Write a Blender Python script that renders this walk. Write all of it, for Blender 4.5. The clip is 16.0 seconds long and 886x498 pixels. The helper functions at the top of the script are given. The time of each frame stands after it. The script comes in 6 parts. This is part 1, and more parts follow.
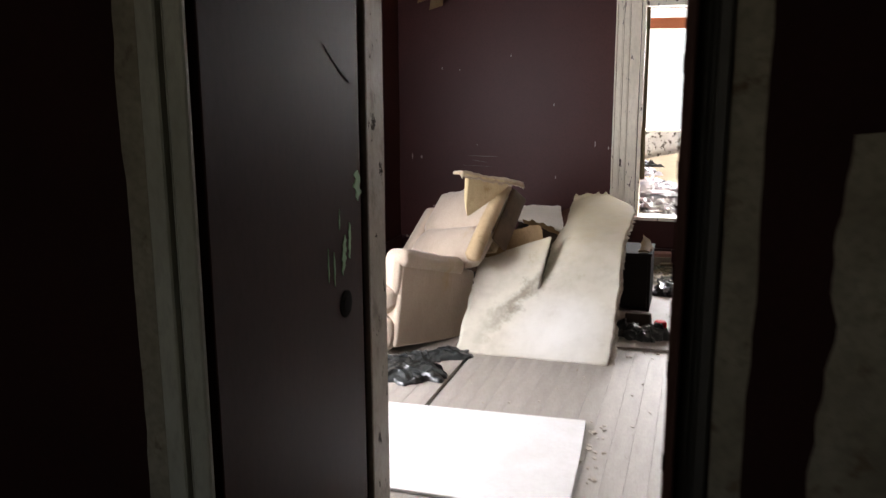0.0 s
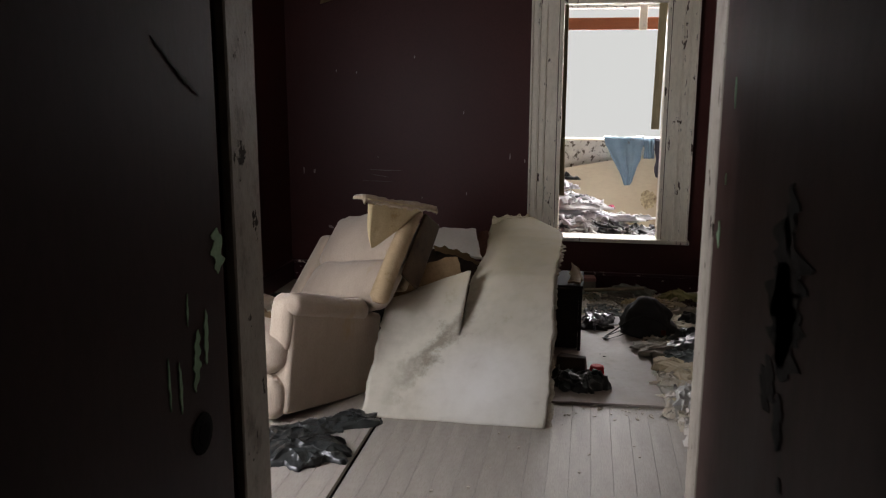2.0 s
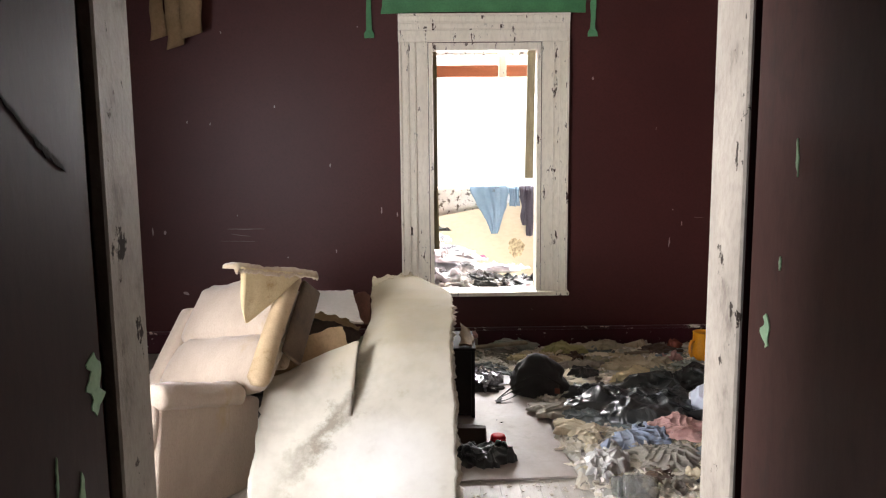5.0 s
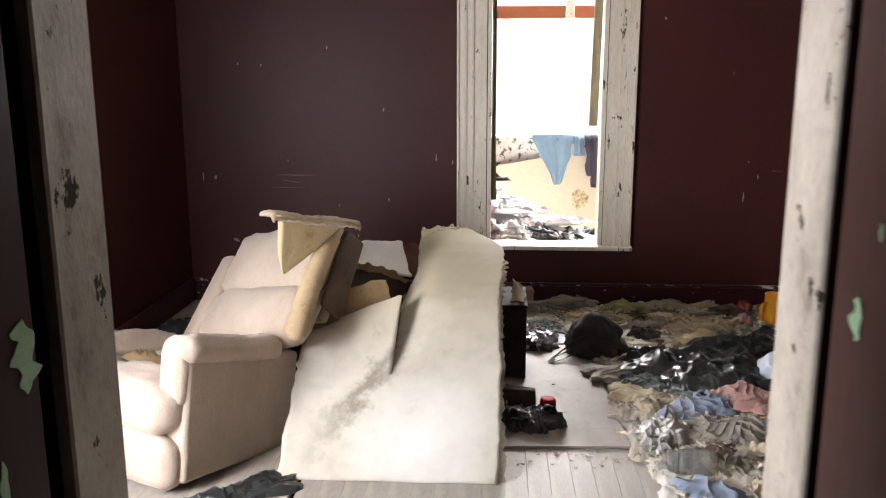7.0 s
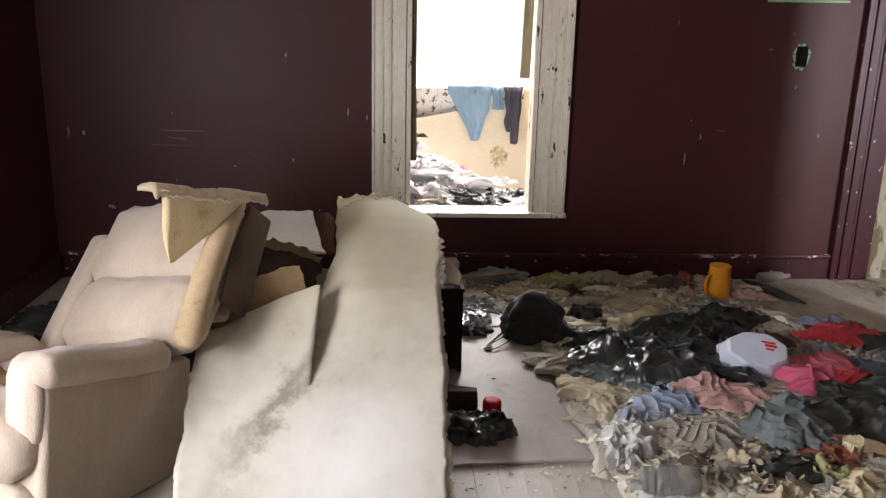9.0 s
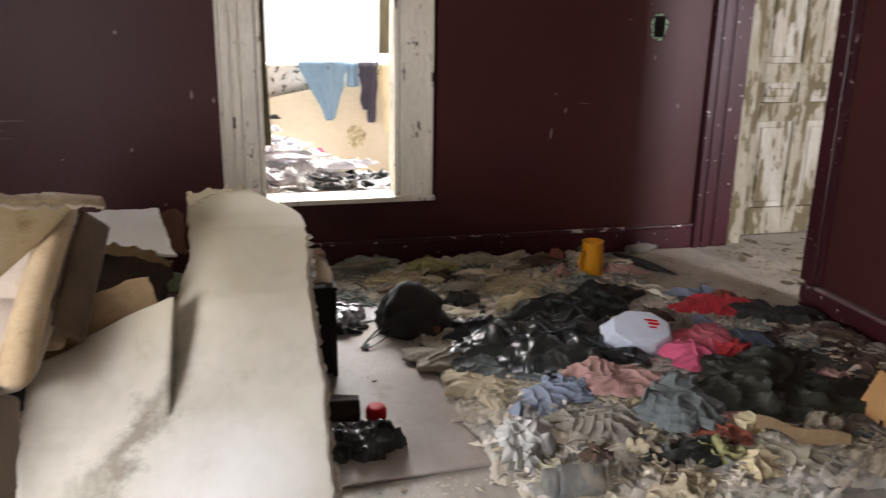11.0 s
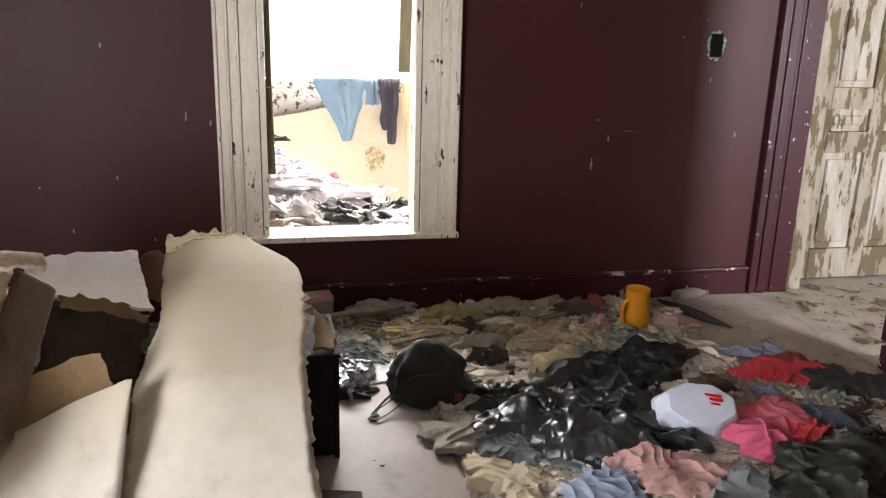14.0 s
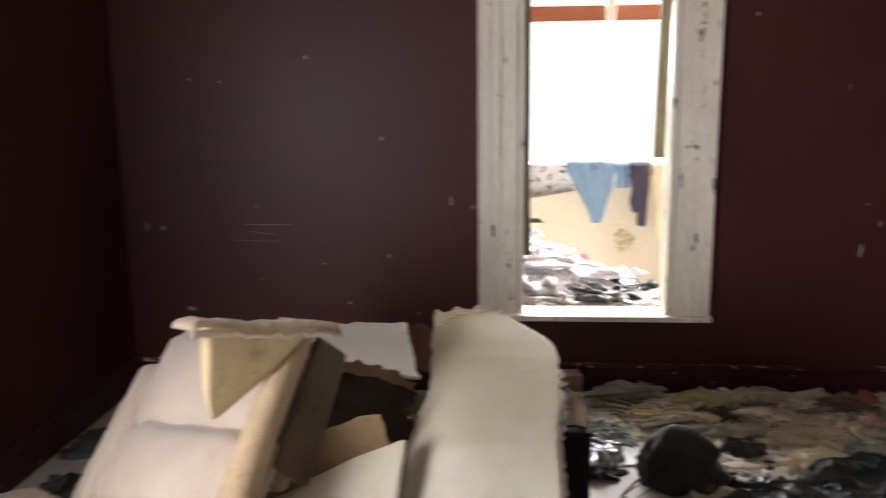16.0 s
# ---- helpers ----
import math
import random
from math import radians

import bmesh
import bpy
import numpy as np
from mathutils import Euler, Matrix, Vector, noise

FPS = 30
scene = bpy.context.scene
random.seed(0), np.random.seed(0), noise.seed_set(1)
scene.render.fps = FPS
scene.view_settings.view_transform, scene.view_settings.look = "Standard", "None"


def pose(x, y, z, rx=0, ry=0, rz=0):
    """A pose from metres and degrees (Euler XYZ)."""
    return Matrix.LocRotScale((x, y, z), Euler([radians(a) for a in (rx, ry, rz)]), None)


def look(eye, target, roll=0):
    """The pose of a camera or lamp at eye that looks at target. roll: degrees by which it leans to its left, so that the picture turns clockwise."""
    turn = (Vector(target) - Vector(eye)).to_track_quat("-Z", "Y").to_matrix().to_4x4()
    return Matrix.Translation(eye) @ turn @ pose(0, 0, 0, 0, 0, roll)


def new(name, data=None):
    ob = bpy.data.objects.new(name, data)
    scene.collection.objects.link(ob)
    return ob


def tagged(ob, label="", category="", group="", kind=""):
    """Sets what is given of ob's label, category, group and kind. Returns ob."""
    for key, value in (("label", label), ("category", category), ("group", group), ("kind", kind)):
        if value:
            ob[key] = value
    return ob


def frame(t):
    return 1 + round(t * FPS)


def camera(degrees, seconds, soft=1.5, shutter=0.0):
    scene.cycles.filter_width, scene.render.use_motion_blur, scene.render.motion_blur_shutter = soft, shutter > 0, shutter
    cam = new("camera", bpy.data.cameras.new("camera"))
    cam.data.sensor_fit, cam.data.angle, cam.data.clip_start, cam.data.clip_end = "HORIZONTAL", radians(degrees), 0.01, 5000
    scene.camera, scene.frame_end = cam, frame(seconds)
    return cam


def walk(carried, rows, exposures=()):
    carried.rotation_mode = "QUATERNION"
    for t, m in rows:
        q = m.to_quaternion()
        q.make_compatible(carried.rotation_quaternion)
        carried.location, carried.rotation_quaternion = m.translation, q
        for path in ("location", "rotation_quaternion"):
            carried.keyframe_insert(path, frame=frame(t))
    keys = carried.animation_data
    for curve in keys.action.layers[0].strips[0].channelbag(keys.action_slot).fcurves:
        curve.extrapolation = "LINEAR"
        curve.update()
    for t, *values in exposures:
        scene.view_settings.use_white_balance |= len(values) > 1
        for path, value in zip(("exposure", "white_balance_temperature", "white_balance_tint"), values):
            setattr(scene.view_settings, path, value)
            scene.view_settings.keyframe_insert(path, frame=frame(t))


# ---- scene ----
cam = camera(56.1, 16.0, soft=1.2, shutter=0.5)
METRES, EYE, TILT, LEAN, TURN = 3.6, 1.53, 0.0, 0.0, 17.2
ROWS = [
    (0.0, 0.0, 0.0, 0.0, -0.04, -11.5, 0.21),
    (0.5, -0.0315, 0.066, 0.0064, -1.17, -10.46, 0.09),
    (1.0, -0.0367, 0.1322, 0.005, -5.7, -10.43, -0.5),
    (1.5, -0.0113, 0.193, 0.0072, -6.99, -10.77, -0.33),
    (2.0, -0.0056, 0.2345, 0.0062, -7.31, -11.42, -0.2),
    (2.5, -0.0318, 0.3018, 0.0067, -9.93, -11.19, 0.84),
    (3.0, -0.0468, 0.336, 0.0131, -14.42, -9.41, 1.04),
    (3.2, -0.0472, 0.3395, 0.0135, -15.45, -8.25, 1.0),
    (5.3, -0.0378, 0.3567, 0.0135, -18.32, -8.4, 0.5),
    (5.5, -0.0349, 0.3602, 0.0121, -18.12, -9.15, 0.3),
    (6.0, -0.0117, 0.371, 0.012, -15.81, -10.76, -0.15),
    (6.5, 0.0087, 0.3813, 0.0118, -13.21, -11.21, 0.56),
    (7.0, 0.0026, 0.4109, 0.0053, -13.45, -11.83, 0.1),
    (7.5, -0.0231, 0.463, 0.0108, -17.3, -11.32, -0.61),
    (8.0, -0.0117, 0.5061, 0.0029, -20.62, -11.24, -0.89),
    (8.2, -0.0025, 0.5235, 0.0, -20.66, -11.8, -1.1),
    (10.3, 0.0135, 0.673, -0.002, -21.4, -18.5, -1.1),
    (10.5, 0.0173, 0.6753, -0.0046, -24.57, -17.7, -1.02),
    (11.0, 0.0252, 0.6793, -0.0037, -31.25, -16.82, -0.93),
    (11.5, 0.0535, 0.7047, -0.0104, -37.96, -17.14, 0.01),
    (12.0, 0.0919, 0.7586, -0.0055, -41.7, -17.29, -0.37),
    (12.5, 0.1014, 0.7789, -0.0014, -39.66, -16.92, -1.93),
    (13.0, 0.1053, 0.8073, -0.0029, -33.98, -16.46, -2.47),
    (13.5, 0.109, 0.8142, -0.0027, -30.41, -16.53, -1.73),
    (14.0, 0.1056, 0.8166, -0.0025, -29.44, -16.13, -1.52),
    (14.5, 0.1045, 0.8194, 0.0021, -28.36, -15.39, -0.94),
    (15.0, 0.0989, 0.8297, 0.0127, -26.94, -13.37, 0.01),
    (15.5, 0.0948, 0.8161, 0.0143, -22.85, -11.68, 0.36),
    (16.0, 0.0774, 0.7885, 0.0104, -13.07, -10.93, 0.63),
]
walk(cam, [(t, pose(0, 0, EYE, TILT, LEAN, TURN) @ pose(METRES * x, METRES * y, METRES * z, 90 + pitch, roll, yaw)) for t, x, y, z, yaw, pitch, roll in ROWS],
     exposures=((0.0, 1.15), (0.3, 0.0), (0.6, -0.6), (1.0, -0.4), (2.0, -0.25), (2.5, -0.1), (3.0, 0.2), (5.3, 1.5), (6.5, 1.4), (8.2, 1.3), (10.3, 0.8), (10.6, 0.85), (11.2, 1.22), (12.0, 1.48), (14.0, 1.48), (15.0, 1.42), (16.0, 1.15)))

# ---- world, sun, window light and a fill lamp ----
world = bpy.data.worlds.new("world")
scene.world = world
world.use_nodes = True
wn = world.node_tree.nodes
sky = wn.new("ShaderNodeTexSky")
sky.sky_type = "NISHITA"
sky.sun_disc = False
sky.sun_elevation, sky.sun_rotation = radians(50), radians(200)
wn["Background"].inputs["Strength"].default_value = 0.12
world.node_tree.links.new(sky.outputs["Color"], wn["Background"].inputs["Color"])


def area_lamp(name, m, w, h, power, color):
    data = bpy.data.lights.new(name, "AREA")
    data.shape, data.size, data.size_y, data.energy, data.color = "RECTANGLE", w, h, power, color
    ob = new(name, data)
    ob.matrix_world = m
    return ob


DAY = (0.94, 0.925, 1.0)
# sky light in the openings of the left window, the hall window and the porch windows
area_lamp("left_window_daylight", look((-2.64, 3.05, 1.15), (0.4, 4.5, 0.75)), 0.8, 1.3, 67, DAY)
area_lamp("hall_window_daylight", look((3.72, 2.52, 1.4), (2.6, 6.6, 1.0)), 0.8, 1.4, 92, (0.92, 0.90, 1.0))
area_lamp("porch_window_daylight", look((0.1, 9.5, 2.2), (0.0, 7.9, 0.6)), 3.2, 1.3, 330, (1.0, 0.965, 0.97))
# added dim fill behind the start, set in an assumed back opening
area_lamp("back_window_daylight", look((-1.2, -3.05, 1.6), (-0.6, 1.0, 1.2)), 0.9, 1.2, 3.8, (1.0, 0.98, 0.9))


# ---- materials ----
def rgb(h):
    return tuple((((int(h[i:i + 2], 16) / 255 + 0.055) / 1.055) ** 2.4 if int(h[i:i + 2], 16) > 10 else int(h[i:i + 2], 16) / 255 / 12.92) for i in (0, 2, 4))


def mat(name, c1, c2=None, scale=6.0, rough=0.6, bump=0.15, fine=90.0, metal=0.0, chip=None, chip_amount=0.0, chip_scale=14.0,
        stretch=(1, 1, 1), spec=0.5, stain=None, stain_amount=0.0, vary=0.0, glass=0.0, coat=0.0, sheen=0.0, stain_scale=2.2, grain=0.8):
    m = bpy.data.materials.new(name)
    m.use_nodes = True
    nt = m.node_tree
    n, l = nt.nodes, nt.links
    bsdf = n["Principled BSDF"]
    c2 = c2 or tuple(v * 0.8 for v in c1)
    tc = n.new("ShaderNodeTexCoord")
    mp = n.new("ShaderNodeMapping")
    mp.inputs["Scale"].default_value = stretch
    l.new(tc.outputs["Object"], mp.inputs["Vector"])

    def tex(s, d=4.0, r=0.6):
        t = n.new("ShaderNodeTexNoise")
        t.inputs["Scale"].default_value, t.inputs["Detail"].default_value, t.inputs["Roughness"].default_value = s, d, r
        l.new(mp.outputs["Vector"], t.inputs["Vector"])
        return t.outputs["Fac"]

    def ramp(src, a, b):
        r = n.new("ShaderNodeMapRange")
        r.inputs["From Min"].default_value, r.inputs["From Max"].default_value = a, b
        l.new(src, r.inputs["Value"])
        return r.outputs["Result"]

    def mix(f, a, b):
        x = n.new("ShaderNodeMix")
        x.data_type = "RGBA"
        for v, sock in ((f, x.inputs[0]), (a, x.inputs[6]), (b, x.inputs[7])):
            if isinstance(v, (int, float)):
                sock.default_value = v
            elif isinstance(v, tuple):
                sock.default_value = (*v, 1)
            else:
                l.new(v, sock)
        return x.outputs[2]

    col = mix(ramp(tex(scale), 0.3, 0.7), c1, c2)
    col = mix(ramp(tex(fine, 3), 0.45, 1.0), col, tuple(v * grain for v in c2))
    height = tex(fine, 4)
    if stain:
        col = mix(ramp(tex(stain_scale, 5, 0.7), 0.62 - stain_amount * 0.3, 0.72 - stain_amount * 0.12), col, stain)
    if vary:
        oi = n.new("ShaderNodeObjectInfo")
        hs = n.new("ShaderNodeHueSaturation")
        l.new(col, hs.inputs["Color"])
        l.new(ramp(oi.outputs["Random"], 0, 1), hs.inputs["Value"])
        hs.inputs["Value"].default_value = 1
        r = n.new("ShaderNodeMapRange")
        r.inputs["To Min"].default_value, r.inputs["To Max"].default_value = 1 - vary, 1 + vary
        l.new(oi.outputs["Random"], r.inputs["Value"])
        l.new(r.outputs["Result"], hs.inputs["Value"])
        col = hs.outputs["Color"]
    rough_out = None
    if chip:
        edge = 0.72 - chip_amount * 0.3
        f = ramp(tex(chip_scale, 6, 0.65), edge, edge + 0.02)
        col = mix(f, col, chip)
        add = n.new("ShaderNodeMath")
        add.operation = "MULTIPLY_ADD"
        l.new(f, add.inputs[0])
        add.inputs[1].default_value = -1.2
        l.new(height, add.inputs[2])
        height = add.outputs[0]
        rr = n.new("ShaderNodeMapRange")
        rr.inputs["To Min"].default_value, rr.inputs["To Max"].default_value = rough, min(1, rough + 0.35)
        l.new(f, rr.inputs["Value"])
        rough_out = rr.outputs["Result"]
    else:
        rr = n.new("ShaderNodeMapRange")
        rr.inputs["To Min"].default_value, rr.inputs["To Max"].default_value = max(0.02, rough - 0.08), min(1, rough + 0.1)
        l.new(tex(scale * 2.3), rr.inputs["Value"])
        rough_out = rr.outputs["Result"]
    l.new(col, bsdf.inputs["Base Color"])
    l.new(rough_out, bsdf.inputs["Roughness"])
    bsdf.inputs["Metallic"].default_value = metal
    bsdf.inputs["Specular IOR Level"].default_value = spec
    bsdf.inputs["Transmission Weight"].default_value = glass
    bsdf.inputs["Coat Weight"].default_value = coat
    bsdf.inputs["Sheen Weight"].default_value = sheen
    if bump:
        b = n.new("ShaderNodeBump")
        b.inputs["Strength"].default_value, b.inputs["Distance"].default_value = bump, 0.004
        l.new(height, b.inputs["Height"])
        l.new(b.outputs["Normal"], bsdf.inputs["Normal"])
    return m


GREEN_UNDER = rgb("8fb08a")
M_MAROON = mat("maroon_paint", (0.069, 0.0200, 0.0180), (0.054, 0.0160, 0.0146), 1.4, 0.46, 0.12, 60, chip=rgb("b9a7a4"), chip_amount=-0.09, chip_scale=13, spec=0.24)
M_MAROON_TRIM = mat("maroon_trim_paint", (0.054, 0.0115, 0.016), (0.042, 0.009, 0.013), 3, 0.36, 0.15, 60, chip=rgb("cfc6bd"), chip_amount=0.25, chip_scale=24, spec=0.35)
M_CHIPPED_CAP = mat("flaking_maroon_paint", (0.054, 0.0115, 0.016), (0.042, 0.009, 0.013), 3, 0.36, 0.25, 60, chip=rgb("d6cdc2"), chip_amount=0.46, chip_scale=15, stretch=(0.7, 1, 1))
M_BROWN_DOOR = mat("brown_door_paint", (0.044, 0.0175, 0.0145), (0.032, 0.0130, 0.0110), 2.2, 0.48, 0.1, 40, spec=0.085, chip=GREEN_UNDER, chip_amount=-0.12, chip_scale=6, stretch=(1, 1, 0.5))
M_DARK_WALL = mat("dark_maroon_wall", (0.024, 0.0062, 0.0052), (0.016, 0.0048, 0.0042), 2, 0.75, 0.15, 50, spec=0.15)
# chipped casing paint with the weaker light on the right side painted in
M_SHADED_CASING = mat("shaded_casing_paint", rgb("363128"), rgb("27231c"), 5, 0.6, 0.25, 60, chip=rgb("1c1611"), chip_amount=0.1, chip_scale=14, stretch=(1, 1, 0.4))
M_PLASTER = mat("bare_plaster", rgb("918977"), rgb("6c6353"), 7, 0.85, 0.5, 60, stain=rgb("54422c"), stain_amount=0.1, stain_scale=8)
M_WHITE_TRIM = mat("old_white_trim_paint", rgb("f2ecdb"), rgb("e2dac6"), 5, 0.45, 0.2, 60, chip=rgb("4a3a2e"), chip_amount=0.31, chip_scale=24, stretch=(1, 1, 0.35))
M_CREAM_JAMB = mat("cream_jamb_paint", rgb("aaa192"), rgb("8f8678"), 9, 0.6, 0.4, 70, chip=rgb("2f261d"), chip_amount=0.33, chip_scale=17, stretch=(1, 1, 0.7), stain=rgb("6d6459"), stain_amount=0.15, stain_scale=9)
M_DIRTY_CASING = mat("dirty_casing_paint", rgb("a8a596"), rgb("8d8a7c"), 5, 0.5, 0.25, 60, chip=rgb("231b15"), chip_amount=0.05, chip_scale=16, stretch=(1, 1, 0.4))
M_RAW_WOOD = mat("weathered_bare_wood", rgb("bdb08c"), rgb("95896a"), 9, 0.8, 0.5, 40, stretch=(4, 4, 0.5))
M_OLD_STRIP = mat("dark_weathered_strip", rgb("7d7152"), rgb("574d36"), 9, 0.85, 0.5, 40, stretch=(4, 4, 0.5))
M_SLAT = mat("grey_old_slat", rgb("8f8672"), rgb("6c6351"), 9, 0.8, 0.4, 40)
M_PLANK = mat("worn_grey_floor_paint", rgb("aca59a"), rgb("9a9388"), 5, 0.5, 0.25, 50, chip=rgb("6b6155"), chip_amount=0.1, chip_scale=12, stretch=(3, 0.6, 1), vary=0.05, stain=rgb("8d857a"), stain_amount=0.14, stain_scale=2.6)
# near-black for the shade in holes and gaps, and for worn wood
M_GAP = mat("dark_gap", (0.012, 0.010, 0.009), None, 8, 0.95, 0.1, spec=0.03)
M_CEIL = mat("pale_bounce_ceiling_plaster", rgb("dcd7cc"), rgb("c4bdae"), 2, 0.9, 0.3, 30, stain=rgb("94815f"), stain_amount=0.12)
M_DRYWALL = mat("dirty_drywall_paper", rgb("c0bbab"), rgb("b0aa99"), 3.2, 0.75, 0.03, 13, stain=rgb("9a907a"), stain_amount=0.04, stain_scale=3.2, grain=0.9)
M_GYPSUM = mat("gypsum_core", rgb("cfc8ba"), rgb("a89f8c"), 20, 0.95, 0.6, 80)
M_BROWN_PAPER = mat("torn_brown_backing_paper", rgb("8e7656"), rgb("786344"), 6, 0.85, 0.25, 70)
M_FLOORBOARD_PANEL = mat("pale_flat_panel", rgb("9d928a"), rgb("8b8078"), 3, 0.55, 0.05, 40, stain=rgb("776c62"), stain_amount=0.12, grain=0.93, spec=0.22)
M_WHITE_BOARD = mat("white_wallboard", rgb("f0eeea"), rgb("e2dfd8"), 4, 0.7, 0.05, 50, grain=0.95)
M_UPHOL = mat("beige_recliner_fabric", rgb("bcad9a"), rgb("aa9a87"), 5, 0.92, 0.5, 190, stain=rgb("a8936f"), stain_amount=0.0, sheen=0.25, grain=0.82, stretch=(1, 1, 0.45))
M_UPHOL_STAIN = mat("stained_beige_lining", rgb("b8a68c"), rgb("a18c70"), 5, 0.9, 0.5, 140, stain=rgb("7f6a4a"), stain_amount=0.18, stain_scale=7, sheen=0.2)
M_LINING = mat("yellowed_thin_lining", rgb("cbb991"), rgb("b39f76"), 6, 0.9, 0.3, 140, stain=rgb("94794c"), stain_amount=0.12, stain_scale=9)
M_BLACK_PLASTIC = mat("black_plastic_film", (0.016, 0.018, 0.018), (0.032, 0.036, 0.034), 9, 0.31, 0.4, 40, spec=0.6)
M_BLACK_CLOTH = mat("black_cloth", (0.018, 0.017, 0.016), (0.028, 0.025, 0.022), 8, 0.85, 0.3, 150, sheen=0.04)
M_BLACK_WOOD = mat("black_laminate", (0.012, 0.010, 0.010), (0.018, 0.015, 0.013), 5, 0.8, 0.15, spec=0.15)
M_ORANGE = mat("orange_plastic", rgb("e09a1e"), rgb("cf8814"), 6, 0.4, 0.08)
M_RED_PLASTIC = mat("red_plastic", rgb("c4161c"), rgb("a81015"), 6, 0.6, 0.08, spec=0.2)
M_CARDBOARD = mat("corrugated_cardboard", rgb("b58a58"), rgb("a47a4a"), 4, 0.85, 0.15, 90)
M_TUB = mat("translucent_white_plastic", rgb("d6dce6"), rgb("c6ccd6"), 3, 0.35, 0.0, 20, grain=0.97)
M_CLEAR = mat("dusty_clear_plastic", rgb("d8d8d2"), rgb("c0c0b8"), 8, 0.2, 0.2, glass=0.75)
M_PLY = mat("tan_plywood", rgb("cabfa4"), rgb("bdb095"), 1.5, 0.75, 0.1, 30, grain=0.95, stretch=(0.6, 1, 1.5))
M_ORANGE_BEAM = mat("orange_brown_beam", rgb("a8623c"), rgb("8e4f2f"), 3, 0.7, 0.2, stretch=(0.5, 1, 3))
M_PEEL_WALL = mat("peeling_white_boards", rgb("d6d2c8"), rgb("b9b4a8"), 5, 0.7, 0.4, 60, chip=rgb("5d564b"), chip_amount=0.55, chip_scale=20)
M_PEEL_DOOR = mat("peeling_white_door_paint", rgb("b9b4a2"), rgb("9a9482"), 5, 0.6, 0.5, 60, chip=rgb("6b6148"), chip_amount=0.72, chip_scale=5, stretch=(2.0, 1, 0.55), stain=rgb("8e846a"), stain_amount=0.9, stain_scale=3.4)
M_PEEL_PANEL = mat("peeling_white_panel_paint", rgb("c2beb0"), rgb("a39e8e"), 5, 0.6, 0.5, 60, chip=rgb("6b6148"), chip_amount=0.64, chip_scale=5, stretch=(2.4, 1, 0.5), stain=rgb("968c74"), stain_amount=0.7, stain_scale=4)
M_BRASS = mat("tarnished_knob", rgb("c9c2b2"), rgb("8d8576"), 10, 0.35, 0.1, metal=0.6)
M_GREENPAINT = mat("green_old_paint", rgb("4c8a58"), rgb("3b7047"), 6, 0.6, 0.2)
M_MINT = mat("mint_under_paint", rgb("9dbf98"), rgb("86a882"), 8, 0.7, 0.2)


def creased(m, scale, strength, depth, sharp=False):
    """Adds the relief of small creases: ridges for cloth, sharp facets for film."""
    n, l = m.node_tree.nodes, m.node_tree.links
    normal = n["Principled BSDF"].inputs["Normal"]
    tc, warp, add = n.new("ShaderNodeTexCoord"), n.new("ShaderNodeTexNoise"), n.new("ShaderNodeMix")
    warp.inputs["Scale"].default_value, warp.inputs["Detail"].default_value = 5.0, 2.0
    l.new(tc.outputs["Object"], warp.inputs["Vector"])
    add.data_type, add.blend_type = "RGBA", "ADD"
    add.inputs[0].default_value = 0.25
    l.new(tc.outputs["Object"], add.inputs[6])
    l.new(warp.outputs["Color"], add.inputs[7])
    if sharp:
        t = n.new("ShaderNodeTexVoronoi")
        t.feature = "DISTANCE_TO_EDGE"
        out = t.outputs["Distance"]
    else:
        t = n.new("ShaderNodeTexNoise")
        t.noise_type = "RIDGED_MULTIFRACTAL"
        t.inputs["Detail"].default_value = 2.5
        out = t.outputs["Fac"]
    t.inputs["Scale"].default_value = scale
    mp = n.new("ShaderNodeMapping")
    mp.inputs["Rotation"].default_value, mp.inputs["Scale"].default_value = (0.3, 0.2, 0.7), (1, 0.4, 1)
    l.new(add.outputs[2], mp.inputs["Vector"])
    l.new(mp.outputs["Vector"], t.inputs["Vector"])
    b = n.new("ShaderNodeBump")
    b.inputs["Strength"].default_value, b.inputs["Distance"].default_value = strength, depth
    l.new(out, b.inputs["Height"])
    if normal.links:
        l.new(normal.links[0].from_socket, b.inputs["Normal"])
    l.new(b.outputs["Normal"], normal)
    return m


creased(M_BLACK_PLASTIC, 9, 0.5, 0.05, True)
creased(M_BLACK_CLOTH, 9, 0.5, 0.016)
creased(M_UPHOL, 6, 0.16, 0.012)


def cloth(name, hexa, hexb=None, rough=0.92, stain=0.08):
    return creased(mat(name, rgb(hexa), rgb(hexb) if hexb else None, 7, rough, 0.35, 170, stain=rgb("4d4538"), stain_amount=stain, stain_scale=6, sheen=0.08), 14, 0.5, 0.010)


# ---- building helpers ----
def box(bm, x0, x1, y0, y1, z0, z1, bevel=0.0, seg=1):
    made = bmesh.ops.create_cube(bm, size=1.0, matrix=Matrix.Translation(((x0 + x1) / 2, (y0 + y1) / 2, (z0 + z1) / 2)) @ Matrix.Diagonal((x1 - x0, y1 - y0, z1 - z0, 1)))
    if bevel:
        edges = list({e for v in made["verts"] for e in v.link_edges})
        bmesh.ops.bevel(bm, geom=edges, offset=bevel, segments=seg, profile=0.5, affect="EDGES")
    return bm


def boxed(*args, **kw):
    return box(bmesh.new(), *args, **kw)


def mesh_of(bm, name, material, smooth=False):
    bmesh.ops.recalc_face_normals(bm, faces=bm.faces)
    me = bpy.data.meshes.new(name)
    bm.to_mesh(me)
    bm.free()
    me.materials.append(material)
    if smooth:
        me.polygons.foreach_set("use_smooth", [True] * len(me.polygons))
    return me


